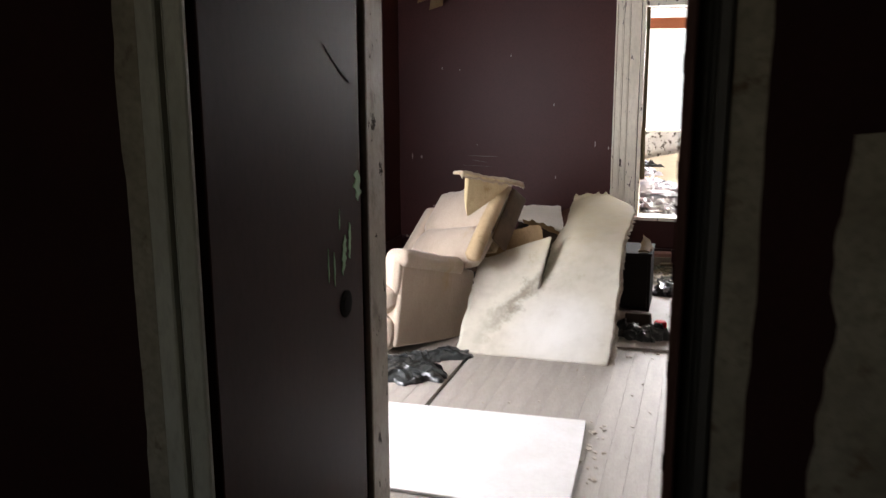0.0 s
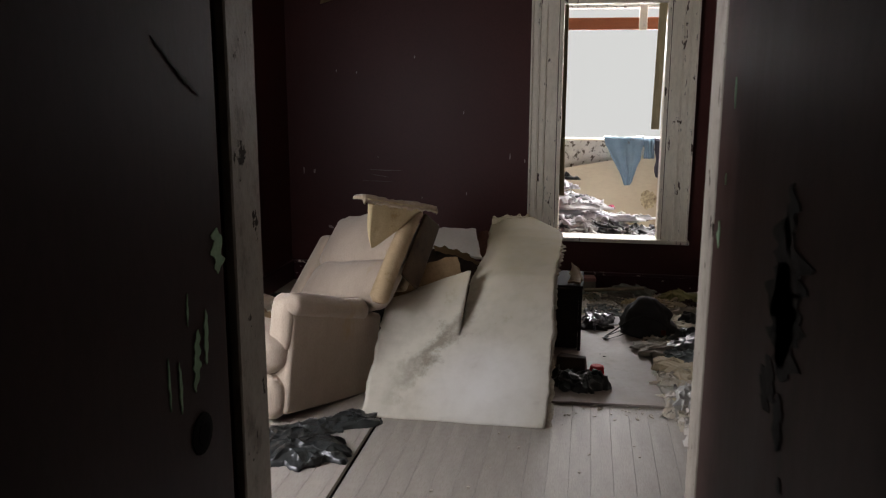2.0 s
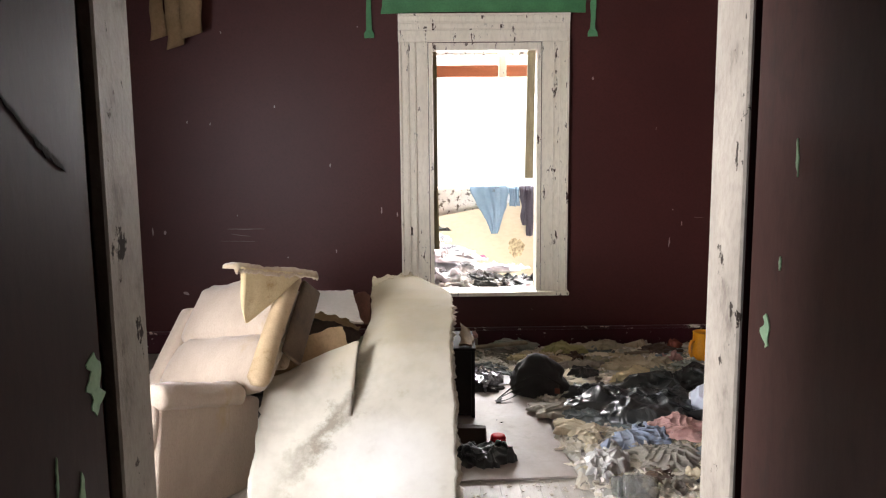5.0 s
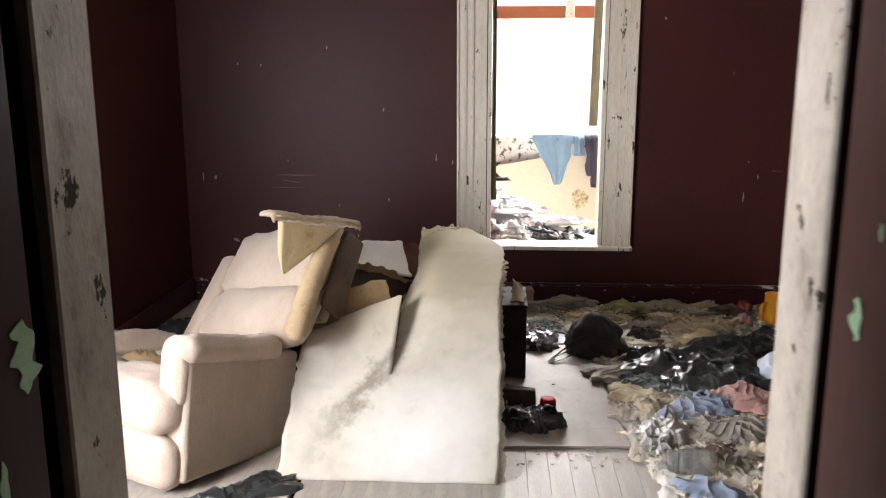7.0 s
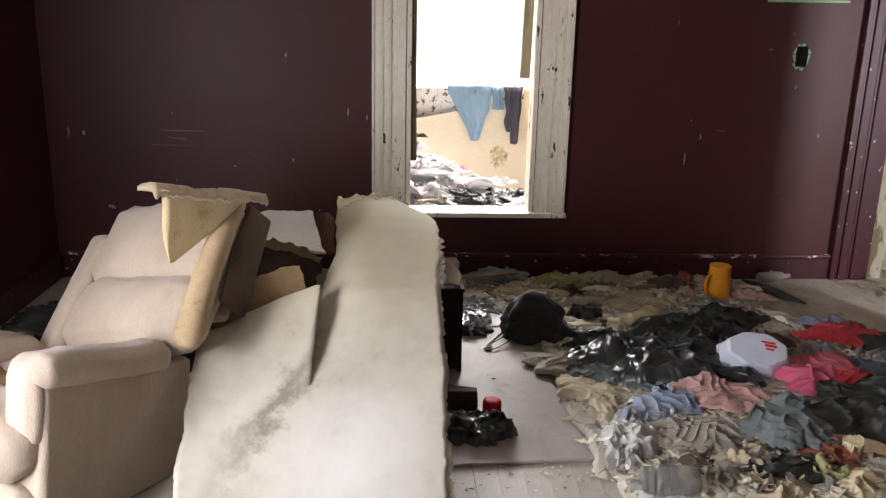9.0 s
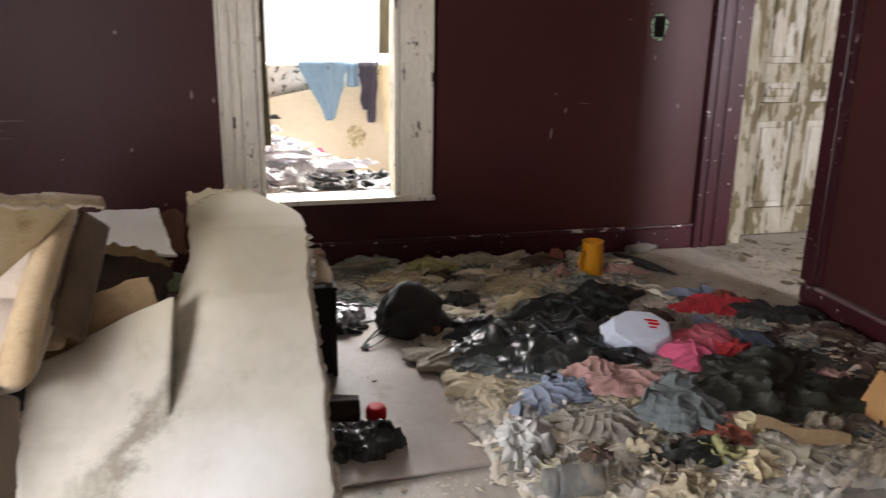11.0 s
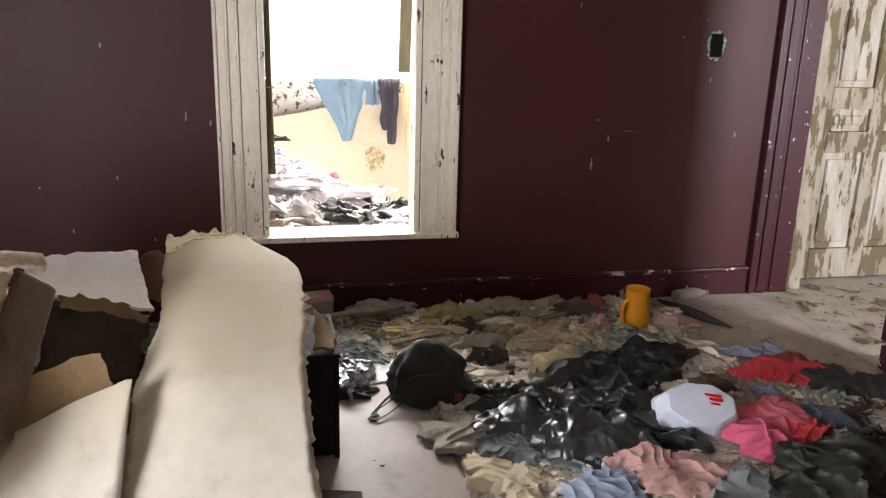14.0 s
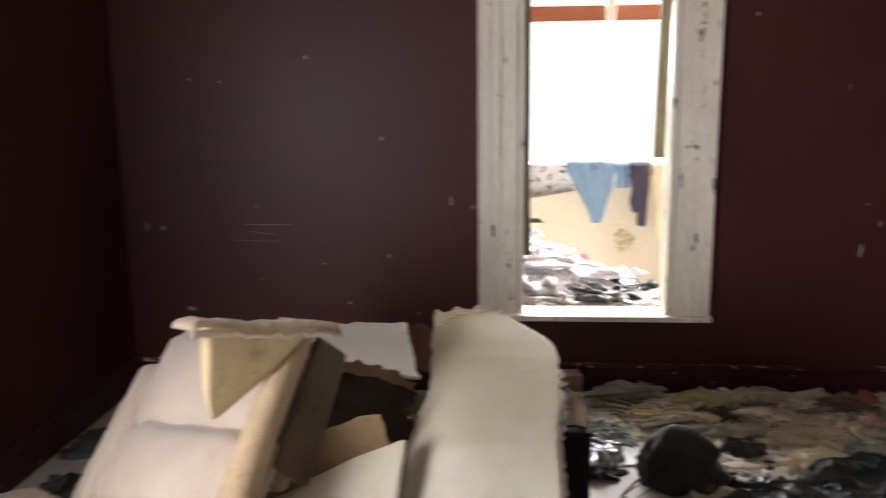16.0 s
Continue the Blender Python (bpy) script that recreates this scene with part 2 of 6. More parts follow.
def solid(name, bm, material, label="", category="", group="", kind="", smooth=False, base=None):
    """A top-level mesh from a bmesh in world metres; base: its origin."""
    if base:
        bmesh.ops.translate(bm, vec=-Vector(base), verts=bm.verts)
    ob = new(name, mesh_of(bm, name, material, smooth))
    if base:
        ob.location = base
    return tagged(ob, label, category, group, kind)


def thing(name, x, y, z, rz=0, label="", category="", group="", kind=""):
    ob = new(name)
    ob.empty_display_size = 0.1
    ob.matrix_world = pose(x, y, z, 0, 0, rz)
    return tagged(ob, label, category, group, kind)


def part(name, bm, material, parent, label="", smooth=False, kind=""):
    """A mesh under a thing or a part; the bmesh is in the parent's own metres."""
    ob = new(name, mesh_of(bm, name, material, smooth))
    ob.parent = parent
    return tagged(ob, label, kind=kind)


def bridge_rows(bm, rows, closed=False):
    vs = [[bm.verts.new(p) for p in r] for r in rows]
    for a, b in zip(vs, vs[1:]):
        n = len(a)
        for i in range(n if closed else n - 1):
            bm.faces.new((a[i], a[(i + 1) % n], b[(i + 1) % n], b[i]))
    return vs


def lathe(bm, profile, n=20, m=None):
    """A turned shape from (radius, height) pairs."""
    rows = [[Vector((r * math.cos(2 * math.pi * i / n), r * math.sin(2 * math.pi * i / n), h)) for i in range(n)] for r, h in profile]
    if m:
        rows = [[m @ p for p in r] for r in rows]
    vs = bridge_rows(bm, rows, True)
    for ring in (vs[0], vs[-1]):
        bm.faces.new(ring)
    return bm


def tube(bm, pts, r, n=8):
    pts = [Vector(p) for p in pts]
    rows = []
    for i, p in enumerate(pts):
        d = (pts[min(i + 1, len(pts) - 1)] - pts[max(i - 1, 0)]).normalized()
        a = d.orthogonal().normalized()
        if rows:
            a = (prev - d * prev.dot(d)).normalized()
        prev = a
        b = d.cross(a)
        rr = r[i] if isinstance(r, (list, tuple)) else r
        rows.append([p + (a * math.cos(2 * math.pi * k / n) + b * math.sin(2 * math.pi * k / n)) * rr for k in range(n)])
    vs = bridge_rows(bm, rows, True)
    bm.faces.new(vs[0]), bm.faces.new(vs[-1])
    return bm


def pillow(x0, x1, y0, y1, z0, z1, puff=0.03, cuts=7, round_=0.05, seed=0, wrinkle=0.006):
    """A soft block: rounded, puffed out and wrinkled."""
    bm = bmesh.new()
    c = Vector(((x0 + x1) / 2, (y0 + y1) / 2, (z0 + z1) / 2))
    h = Vector(((x1 - x0) / 2, (y1 - y0) / 2, (z1 - z0) / 2))
    bmesh.ops.create_cube(bm, size=2.0)
    bmesh.ops.subdivide_edges(bm, edges=bm.edges, cuts=cuts, use_grid_fill=True)
    r = min(round_, h.x * 0.98, h.y * 0.98, h.z * 0.98)
    knee = 1 - 6 / (cuts + 1)
    for v in bm.verts:
        p = Vector([math.copysign((h[i] - r) * abs(v.co[i]) / knee if abs(v.co[i]) < knee else h[i] - r + r * (abs(v.co[i]) - knee) / (1 - knee), v.co[i]) for i in range(3)])
        u = Vector((p.x / h.x, p.y / h.y, p.z / h.z))
        q = Vector([max(-h[i] + r, min(h[i] - r, p[i])) for i in range(3)])
        d = p - q
        if d.length > 1e-6:
            p = q + d.normalized() * r
        for i in range(3):
            j, k = (i + 1) % 3, (i + 2) % 3
            p[i] += math.copysign(puff, u[i]) * (abs(u[i]) ** 3) * (1 - u[j] ** 2) * (1 - u[k] ** 2)
        w = noise.noise(p * 9 + Vector((seed * 3.7, 0, 0))) + 0.5 * noise.noise(p * 22 + Vector((0, seed, 0)))
        v.co = c + p * (1 + wrinkle * w / max(h.length, 0.1)) + Vector((0, 0, wrinkle * w))
    return bm

# ---- the large structure ----
FAR, LEFT, NEAR, NEAR_IN, H = 6.98, -2.56, 2.59, 2.45, 2.75
WX0, WX1, WZ0, WZ1 = -0.50, 0.275, 0.42, 2.145

# far wall with the inner window and the doorway to the hall
bm = bmesh.new()
box(bm, LEFT - 0.15, WX0, FAR, FAR + 0.16, 0, H)
box(bm, WX1, 2.44, FAR, FAR + 0.16, 0, H)
box(bm, WX0, WX1, FAR, FAR + 0.16, 0, WZ0 - 0.03)
box(bm, WX0, WX1, FAR, FAR + 0.16, WZ1, H)
box(bm, 2.44, 3.46, FAR, FAR + 0.16, 2.08, H)
box(bm, 3.46, 4.35, FAR, FAR + 0.16, 0, H)
solid("wall_far", bm, M_MAROON, "dark maroon painted plaster wall, glossy and scuffed", "wall", kind="structure")
# left wall, with its window opening
bm = bmesh.new()
box(bm, LEFT - 0.15, LEFT, 2.45, 2.62, 0, H)
box(bm, LEFT - 0.15, LEFT, 3.48, FAR, 0, H)
box(bm, LEFT - 0.15, LEFT, 2.62, 3.48, 0, 0.5)
box(bm, LEFT - 0.15, LEFT, 2.62, 3.48, 2.0, H)
solid("wall_left", bm, M_MAROON, "dark maroon painted plaster wall", "wall", kind="structure")
# near wall of the room, with the passage opening
bm = bmesh.new()
box(bm, LEFT, -1.03, NEAR_IN, NEAR, 0, H)
box(bm, -0.018, 3.3, NEAR_IN, NEAR, 0, H)
box(bm, 4.15, 4.35, NEAR_IN, NEAR, 0, H)
box(bm, 3.3, 4.15, NEAR_IN, NEAR, 0, 0.65)
box(bm, 3.3, 4.15, NEAR_IN, NEAR, 2.15, H)
box(bm, -1.03, -0.018, NEAR_IN, NEAR, 2.08, H)
solid("wall_near", bm, M_MAROON, "dark maroon painted plaster wall round a passage", "wall", kind="structure")
# partition on the room's right, and the hall behind it
solid("wall_partition", boxed(2.23, 2.33, NEAR, 5.90, 0, H), M_MAROON, "dark maroon panelled partition wall", "wall", kind="structure")
bm = bmesh.new()
box(bm, 4.2, 4.35, NEAR, FAR, 0, H)
solid("wall_hall", bm, M_PLASTER, "bare grey plaster wall of the hall", "wall", kind="structure")
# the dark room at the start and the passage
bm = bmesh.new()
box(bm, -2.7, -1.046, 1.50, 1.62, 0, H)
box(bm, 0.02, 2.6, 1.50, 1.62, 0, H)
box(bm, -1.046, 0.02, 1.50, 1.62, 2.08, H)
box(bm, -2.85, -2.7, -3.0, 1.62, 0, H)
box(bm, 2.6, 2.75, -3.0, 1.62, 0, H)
# back wall out of view; its opening is assumed for the fill lamp
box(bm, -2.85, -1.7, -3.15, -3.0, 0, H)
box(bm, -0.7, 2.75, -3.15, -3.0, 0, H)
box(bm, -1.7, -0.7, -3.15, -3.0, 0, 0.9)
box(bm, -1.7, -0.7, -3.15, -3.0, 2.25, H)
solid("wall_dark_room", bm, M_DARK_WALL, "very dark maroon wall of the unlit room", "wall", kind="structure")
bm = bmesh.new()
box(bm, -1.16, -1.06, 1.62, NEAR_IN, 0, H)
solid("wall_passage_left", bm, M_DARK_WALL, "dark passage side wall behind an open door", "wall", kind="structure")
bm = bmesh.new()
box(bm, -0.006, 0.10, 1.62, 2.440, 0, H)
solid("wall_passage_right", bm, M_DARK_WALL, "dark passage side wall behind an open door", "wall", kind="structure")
# ceiling, out of view and kept pale to bounce light into the room
solid("ceiling", boxed(-2.86, 4.36, -3.16, FAR + 0.16, H, H + 0.12), M_CEIL, "unseen old stained plaster ceiling, pale to bounce light", "ceiling", kind="structure")
# sub-floor under the boards
solid("floor", boxed(-2.85, 4.35, -3.15, FAR + 0.3, -0.12, -0.022), M_GAP, "dark sub-floor under the worn boards", "floor", kind="structure")


# ---- window in the far wall ----
win = thing("window_1", -0.11, FAR, WZ0, 0, "tall inner window opening with chipped white casing, no glass left", "window", kind="structure")


def wpart(name, bm, material, label=""):
    bmesh.ops.translate(bm, vec=Vector((0.11, -FAR, -WZ0)), verts=bm.verts)
    return part(name, bm, material, win, label)


def casing_profile(x_in, x_out, z0, z1, y_face, side):
    """An upright stepped moulding."""
    bm = bmesh.new()
    w = x_out - x_in
    for a, b, d in ((0.0, 0.42, 0.022), (0.42, 0.47, 0.034), (0.47, 0.66, 0.028), (0.66, 0.72, 0.038), (0.72, 0.92, 0.034), (0.92, 1.0, 0.046)):
        box(bm, *sorted((x_in + a * w, x_in + b * w)), y_face - d, y_face, z0, z1, 0.003)
    return bm


wpart("left_casing", casing_profile(WX0 - 0.004, -0.70, WZ0 - 0.02, WZ1 + 0.004, FAR, -1), M_WHITE_TRIM, "white moulded casing with cool sheen")
wpart("right_casing", casing_profile(WX1 + 0.004, 0.462, WZ0 - 0.02, WZ1 + 0.004, FAR, 1), M_WHITE_TRIM)
bm = bmesh.new()
for a, b, d in ((0.0, 0.078, 0.022), (0.078, 0.088, 0.034), (0.088, 0.123, 0.028), (0.123, 0.135, 0.038), (0.135, 0.172, 0.034), (0.172, 0.187, 0.046)):
    box(bm, -0.704, 0.466, FAR - d, FAR, WZ1 + 0.004 + a, WZ1 + 0.004 + b, 0.003)
wpart("head_casing", bm, M_WHITE_TRIM)
wpart("window_sill", boxed(-0.73, 0.475, FAR - 0.06, FAR + 0.15, WZ0 - 0.028, WZ0, 0.004), M_WHITE_TRIM, "white sill board")
bm = bmesh.new()
box(bm, WX0 + 0.001, WX0 + 0.028, FAR - 0.012, FAR + 0.15, WZ0 + 0.001, WZ1, 0.002)
wpart("left_jamb", bm, M_WHITE_TRIM)
wpart("right_jamb", boxed(WX1 - 0.028, WX1 - 0.001, FAR - 0.012, FAR + 0.15, WZ0 + 0.001, WZ1, 0.002), M_WHITE_TRIM)
wpart("head_jamb", boxed(WX0 + 0.03, WX1 - 0.03, FAR - 0.01, FAR + 0.15, WZ1 - 0.05, WZ1 - 0.001, 0.002), M_WHITE_TRIM)
wpart("left_parting_strip", boxed(WX0 + 0.030, WX0 + 0.058, FAR + 0.06, FAR + 0.09, 1.06, WZ1 - 0.052, 0.002), M_OLD_STRIP, "bare wood sash strip, broken off")
bm = boxed(-0.019, 0.019, -0.012, 0.012, 0, 0.42, 0.003)
bmesh.ops.transform(bm, matrix=pose(WX0 + 0.048, FAR + 0.04, 0.72, 0, -1.2, 0), verts=bm.verts)
wpart("broken_strip", bm, M_OLD_STRIP, "dangling weathered strip")
bm = boxed(-0.028, 0.028, -0.014, 0.014, 0, 0.88, 0.003)
bmesh.ops.transform(bm, matrix=pose(WX1 - 0.074, FAR + 0.07, 1.215, 0, 1.0, 0), verts=bm.verts)
wpart("right_parting_strip", bm, M_RAW_WOOD, "leaning bare wood sash strip")

# baseboard and trims of the room
bm = bmesh.new()
for x0, x1 in ((LEFT, 2.19),):
    box(bm, x0, x1, FAR - 0.020, FAR, 0, 0.135, 0.003)
solid("baseboard", bm, M_MAROON_TRIM, "maroon baseboard with paint chipped along its top", "baseboard", kind="structure")
solid("trim_baseboard_cap", boxed(LEFT, 2.19, FAR - 0.030, FAR, 0.137, 0.158, 0.006, seg=2), M_CHIPPED_CAP, "baseboard cap with its paint flaked off white", "baseboard", kind="structure")
bm = bmesh.new()
box(bm, LEFT, LEFT + 0.02, NEAR, FAR - 0.035, 0, 0.135, 0.003)
box(bm, LEFT, LEFT + 0.03, NEAR, FAR - 0.035, 0.137, 0.158, 0.006, 2)
solid("baseboard_left", bm, M_MAROON_TRIM, "maroon baseboard", "baseboard", kind="structure")
bm = bmesh.new()
box(bm, 2.205, 2.23, NEAR, 5.902, 0, 0.115, 0.003)
solid("baseboard_right", bm, M_MAROON_TRIM, "maroon baseboard under the partition door", "baseboard", kind="structure")
M_DUSTY_CAP = mat("dusty_maroon_cap", rgb("5c4340"), rgb("6f5a54"), 8, 0.7, 0.2, 60, stain=rgb("857670"), stain_amount=0.3, stain_scale=9)
solid("trim_partition_cap", boxed(2.192, 2.23, NEAR, 5.78, 0.117, 0.138, 0.006, seg=2), M_DUSTY_CAP, "rounded baseboard cap grey with dust", "baseboard", kind="structure")
# door trim at the hall doorway
bm = bmesh.new()
for a, b, d in ((2.19, 2.215, 0.045), (2.218, 2.245, 0.028), (2.248, 2.30, 0.038), (2.303, 2.325, 0.026), (2.328, 2.44, 0.034)):
    box(bm, a, b, FAR - d, FAR, 0, 2.2, 0.004)
solid("trim_hall_door", bm, M_MAROON_TRIM, "maroon moulded door casing, purple in the hall light", "trim", kind="structure")

# ---- doors ----
# cupboard door in the partition: casing strip, slab, knob
door = thing("door_1", 2.23, 5.3, 0.138, 0, "closed maroon slab door in the partition, with a round knob", "door", kind="structure")


def dpart(name, bm, material, label="", parent=None):
    bmesh.ops.translate(bm, vec=Vector((-2.23, -5.3, -0.138)), verts=bm.verts)
    return part(name, bm, material, parent or door, label)


bm = bmesh.new()
box(bm, 2.196, 2.23, 5.80, 5.904, 0.140, 2.3, 0.005)
box(bm, 2.206, 2.23, 5.755, 5.797, 0.140, 2.3, 0.008, 2)
dpart("door_casing", bm, M_MAROON_TRIM)
dpart("door_slab", boxed(2.216, 2.23, 4.62, 5.752, 0.142, 2.2, 0.003), M_MAROON)
bm = bmesh.new()
lathe(bm, [(0.024, 0), (0.024, 0.005), (0.009, 0.008), (0.008, 0.024), (0.017, 0.030), (0.020, 0.040), (0.016, 0.048), (0.004, 0.052)], 18, pose(2.216, 5.05, 0.925, 0, -90, 0))
dpart("door_knob", bm, M_BRASS, "pale round knob on a rosette")

# peeling panelled door at the end of the hall doorway
door2 = thing("door_2", 2.96, FAR + 0.12, 0.0, 0, "closed panelled door with peeling white paint", "door", kind="structure")
bm = bmesh.new()
DW, DX0, DX1 = 0.84, -0.40, 0.46
for a, b, z0, z1 in ((DX0, DX0 + 0.11, 0.02, 2.05), (DX1 - 0.11, DX1, 0.02, 2.05), (-0.02, 0.08, 0.02, 2.05)):
    box(bm, a, b, 0.0, 0.035, z0, z1, 0.003)
for z0, z1 in ((0.02, 0.20), (0.78, 0.90), (1.03, 1.15), (1.93, 2.05)):
    box(bm, DX0 + 0.112, -0.022, 0.001, 0.034, z0, z1, 0.002)
    box(bm, 0.082, DX1 - 0.112, 0.001, 0.034, z0, z1, 0.002)
part("door_frame", bm, M_PEEL_DOOR, door2)
for x0, x1 in ((DX0 + 0.114, -0.024), (0.084, DX1 - 0.114)):
    for z0, z1 in ((0.202, 0.778), (0.902, 1.028), (1.152, 1.928)):
        bm = bmesh.new()
        box(bm, x0, x1, 0.024, 0.030, z0, z1)
        box(bm, x0 + 0.035, x1 - 0.035, 0.012, 0.024, z0 + 0.035, z1 - 0.035, 0.008)
        part("door_panel", bm, M_PEEL_PANEL, door2)
part("latch", boxed(DX0 + 0.02, DX0 + 0.06, -0.012, 0.0, 0.95, 1.03, 0.003), M_BLACK_WOOD, door2, "small dark lock case")
bm = bmesh.new()
box(bm, 2.444, 2.552, FAR + 0.0, FAR + 0.15, 0.0, 2.08, 0.003)
box(bm, 3.43, 3.458, FAR + 0.0, FAR + 0.15, 0.0, 2.08, 0.003)
solid("trim_hall_jamb", bm, M_PEEL_DOOR, "peeling cream door jamb", "trim", kind="structure")
solid("wall_hall_end", boxed(2.3, 4.35, FAR + 0.17, FAR + 0.25, 0, H), M_PLASTER, "plaster behind the door", "wall", kind="structure")

# jambs of the passage where it meets the room
for name, x0, x1 in (("trim_jamb_left", -1.030, -1.006), ("trim_jamb_right", -0.027, -0.018)):
    bm = boxed(x0, x1, NEAR_IN - 0.005, NEAR + 0.004, 0, 2.07, 0.004)
    solid(name, bm, M_CREAM_JAMB, "chipped cream painted door jamb", "trim", kind="structure")
solid("trim_jamb_head", boxed(-1.004, -0.029, NEAR_IN - 0.005, NEAR + 0.004, 2.045, 2.077, 0.004), M_CREAM_JAMB, "cream painted door head", "trim", kind="structure")
# near casing of the dark room, the right one coloured darker for its shade
for name, s, xi, kk, mt in (("trim_casing_left", -1, -1.002, 1.0, M_DIRTY_CASING), ("trim_casing_right", 1, -0.014, 0.52, M_SHADED_CASING)):
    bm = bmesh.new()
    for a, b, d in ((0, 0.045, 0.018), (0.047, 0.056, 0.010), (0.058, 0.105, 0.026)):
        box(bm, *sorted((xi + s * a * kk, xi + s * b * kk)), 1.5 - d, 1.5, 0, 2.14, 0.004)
    solid(name, bm, mt, "grimy old casing with nail holes, shade painted into the right one", "trim", kind="structure")

def ragged_patch(name, x0, x1, z0, z1, y, seed, material, label):
    """A thin skin of exposed plaster with a torn outline, proud of the wall."""
    rnd = random.Random(seed)
    bm = bmesh.new()
    n = 40
    rows = []
    for i in range(n + 1):
        z = z0 + (z1 - z0) * i / n
        w = (x1 - x0)
        k = min(0.14 * w, 0.035)
        a = x0 + (noise.noise(Vector((seed, z * 3, 0))) * k + noise.noise(Vector((seed, z * 14, 3))) * k * 0.4)
        b = x1 + (noise.noise(Vector((seed + 9, z * 3, 0))) * k + noise.noise(Vector((seed + 9, z * 14, 3))) * k * 0.5)
        rows.append([(a + (b - a) * j / 4, y, z + (rnd.uniform(-0.01, 0.01) if i in (0, n) else 0)) for j in range(5)])
    bridge_rows(bm, rows)
    ext = bmesh.ops.extrude_face_region(bm, geom=list(bm.faces))
    bmesh.ops.translate(bm, vec=(0, 0.0035, 0), verts=[g for g in ext["geom"] if isinstance(g, bmesh.types.BMVert)])
    return solid(name, bm, material, label, "trim", kind="structure")


ragged_patch("trim_plaster_left", -1.175, -1.109, 0.0, 2.3, 1.496, 3, M_PLASTER, "bare plaster edge where wallpaper tore away")
ragged_patch("trim_plaster_right", 0.044, 0.102, 0.0, 2.3, 1.496, 5, M_PLASTER, "bare plaster edge where wallpaper tore away")
ragged_patch("trim_plaster_patch", 0.228, 0.80, 0.35, 1.445, 1.496, 8, M_PLASTER, "large torn patch of bare stained plaster")

# the open brown door in the passage, its lock gone
leaf = thing("door_3", -1.0, 1.53, 0.0, 0, "open brown painted door with a knob hole and green scrapes", "door", kind="structure")
bm = boxed(-0.040, 0.0, 0.0, 0.84, 0.01, 2.04, 0.003)
part("door_slab", bm, M_BROWN_DOOR, leaf)
# discs on the slab, near-black for the shade inside the hole
bm = bmesh.new()
lathe(bm, [(0.042, 0), (0.042, 0.003), (0.028, 0.004)], 18, pose(0.0, 0.705, 0.868, 0, 90, 0))
lathe(bm, [(0.023, 0.0042), (0.022, 0.0052)], 18, pose(0.0, 0.705, 0.868, 0, 90, 0))
part("knob_hole", bm, M_GAP, leaf, "dark disc painted as the shaded empty knob hole")


# the other open door, folded back against the passage side
leaf = thing("door_4", -0.034, 1.40, 0.0, 0, "open brown painted door, splintered by a deep gouge", "door", kind="structure")
# paler than the other door: grazing window light put into the brown
M_LIT_BROWN = mat("lit_brown_door_paint", (0.066, 0.029, 0.0225), (0.051, 0.0215, 0.0165), 2.2, 0.55, 0.12, 40, spec=0.1, stain=rgb("3a2a24"), stain_amount=0.1, stain_scale=5, stretch=(1, 1, 0.5))
bm = boxed(0.0, 0.0185, 0.0, 0.985, 0.01, 2.04, 0.003)
for v in bm.verts:
    if v.co.y < 0.05:
        v.co.y += 0.01 * noise.noise(v.co * 7)
part("door_slab", bm, M_LIT_BROWN, leaf)
bm = bmesh.new()
for k in range(9):
    z = 0.35 + 0.17 * k + 0.05 * noise.noise(Vector((k, 2, 0)))
    box(bm, -0.0012, 0.004, -0.002, 0.008 + 0.012 * abs(noise.noise(Vector((k, 5, 1)))), z, z + 0.03 + 0.05 * abs(noise.noise(Vector((k, 0, 3)))), 0.0005)
part("worn_edge", bm, M_GAP, leaf, "dark bare wood along the worn edge")

# ---- porch beyond the window ----
PB = 9.15
bm = bmesh.new()
box(bm, -2.2, 2.3, PB, PB + 0.12, 0, 0.99)
box(bm, -2.2, 2.3, PB, PB + 0.12, 2.24, 2.75)
box(bm, -2.2, -1.6, PB, PB + 0.12, 0.99, 2.24)
box(bm, 1.9, 2.3, PB, PB + 0.12, 0.99, 2.24)
solid("wall_porch_back", bm, M_PEEL_WALL, "peeling white board wall of the porch", "wall", kind="structure")
solid("wall_porch_left", boxed(-2.3, -2.2, FAR + 0.16, PB + 0.12, 0, 2.75), M_PEEL_WALL, "peeling white porch side", "wall", kind="structure")
solid("wall_porch_right", boxed(2.3, 2.4, FAR + 0.26, PB + 0.12, 0, 2.75), M_PEEL_WALL, "peeling white porch side", "wall", kind="structure")
solid("floor_porch", boxed(-2.3, 2.4, FAR + 0.3, PB + 0.12, -0.1, 0.0), M_PLY, "worn porch floor", "floor", kind="structure")
solid("ceiling_porch", boxed(-2.3, 2.4, FAR + 0.16, PB + 0.12, 2.76, 2.86), M_PEEL_WALL, "pale porch ceiling", "ceiling", kind="structure")
solid("trim_porch_ledge", boxed(-1.6, 1.9, PB - 0.05, PB + 0.1, 0.985, 1.005, 0.004), M_WHITE_TRIM, "white window ledge", "trim", kind="structure")
solid("trim_porch_beam", boxed(-1.6, 1.9, PB - 0.02, PB + 0.09, 2.04, 2.15, 0.004), M_ORANGE_BEAM, "orange-brown wooden beam over the window", "beam", kind="structure")
solid("trim_porch_post", boxed(0.16, 0.235, PB - 0.06, PB - 0.022, 2.03, 2.75, 0.004), M_WHITE_TRIM, "white post in front of the beam", "post", kind="structure")
m = bpy.data.materials.new("bright_overcast_sky")
m.use_nodes = True
nt = m.node_tree
nt.nodes.remove(nt.nodes["Principled BSDF"])
em = nt.nodes.new("ShaderNodeEmission")
em.inputs["Color"].default_value, em.inputs["Strength"].default_value = (1, 1, 0.98, 1), 0.8
nt.links.new(em.outputs[0], nt.nodes["Material Output"].inputs["Surface"])
bm = bmesh.new()
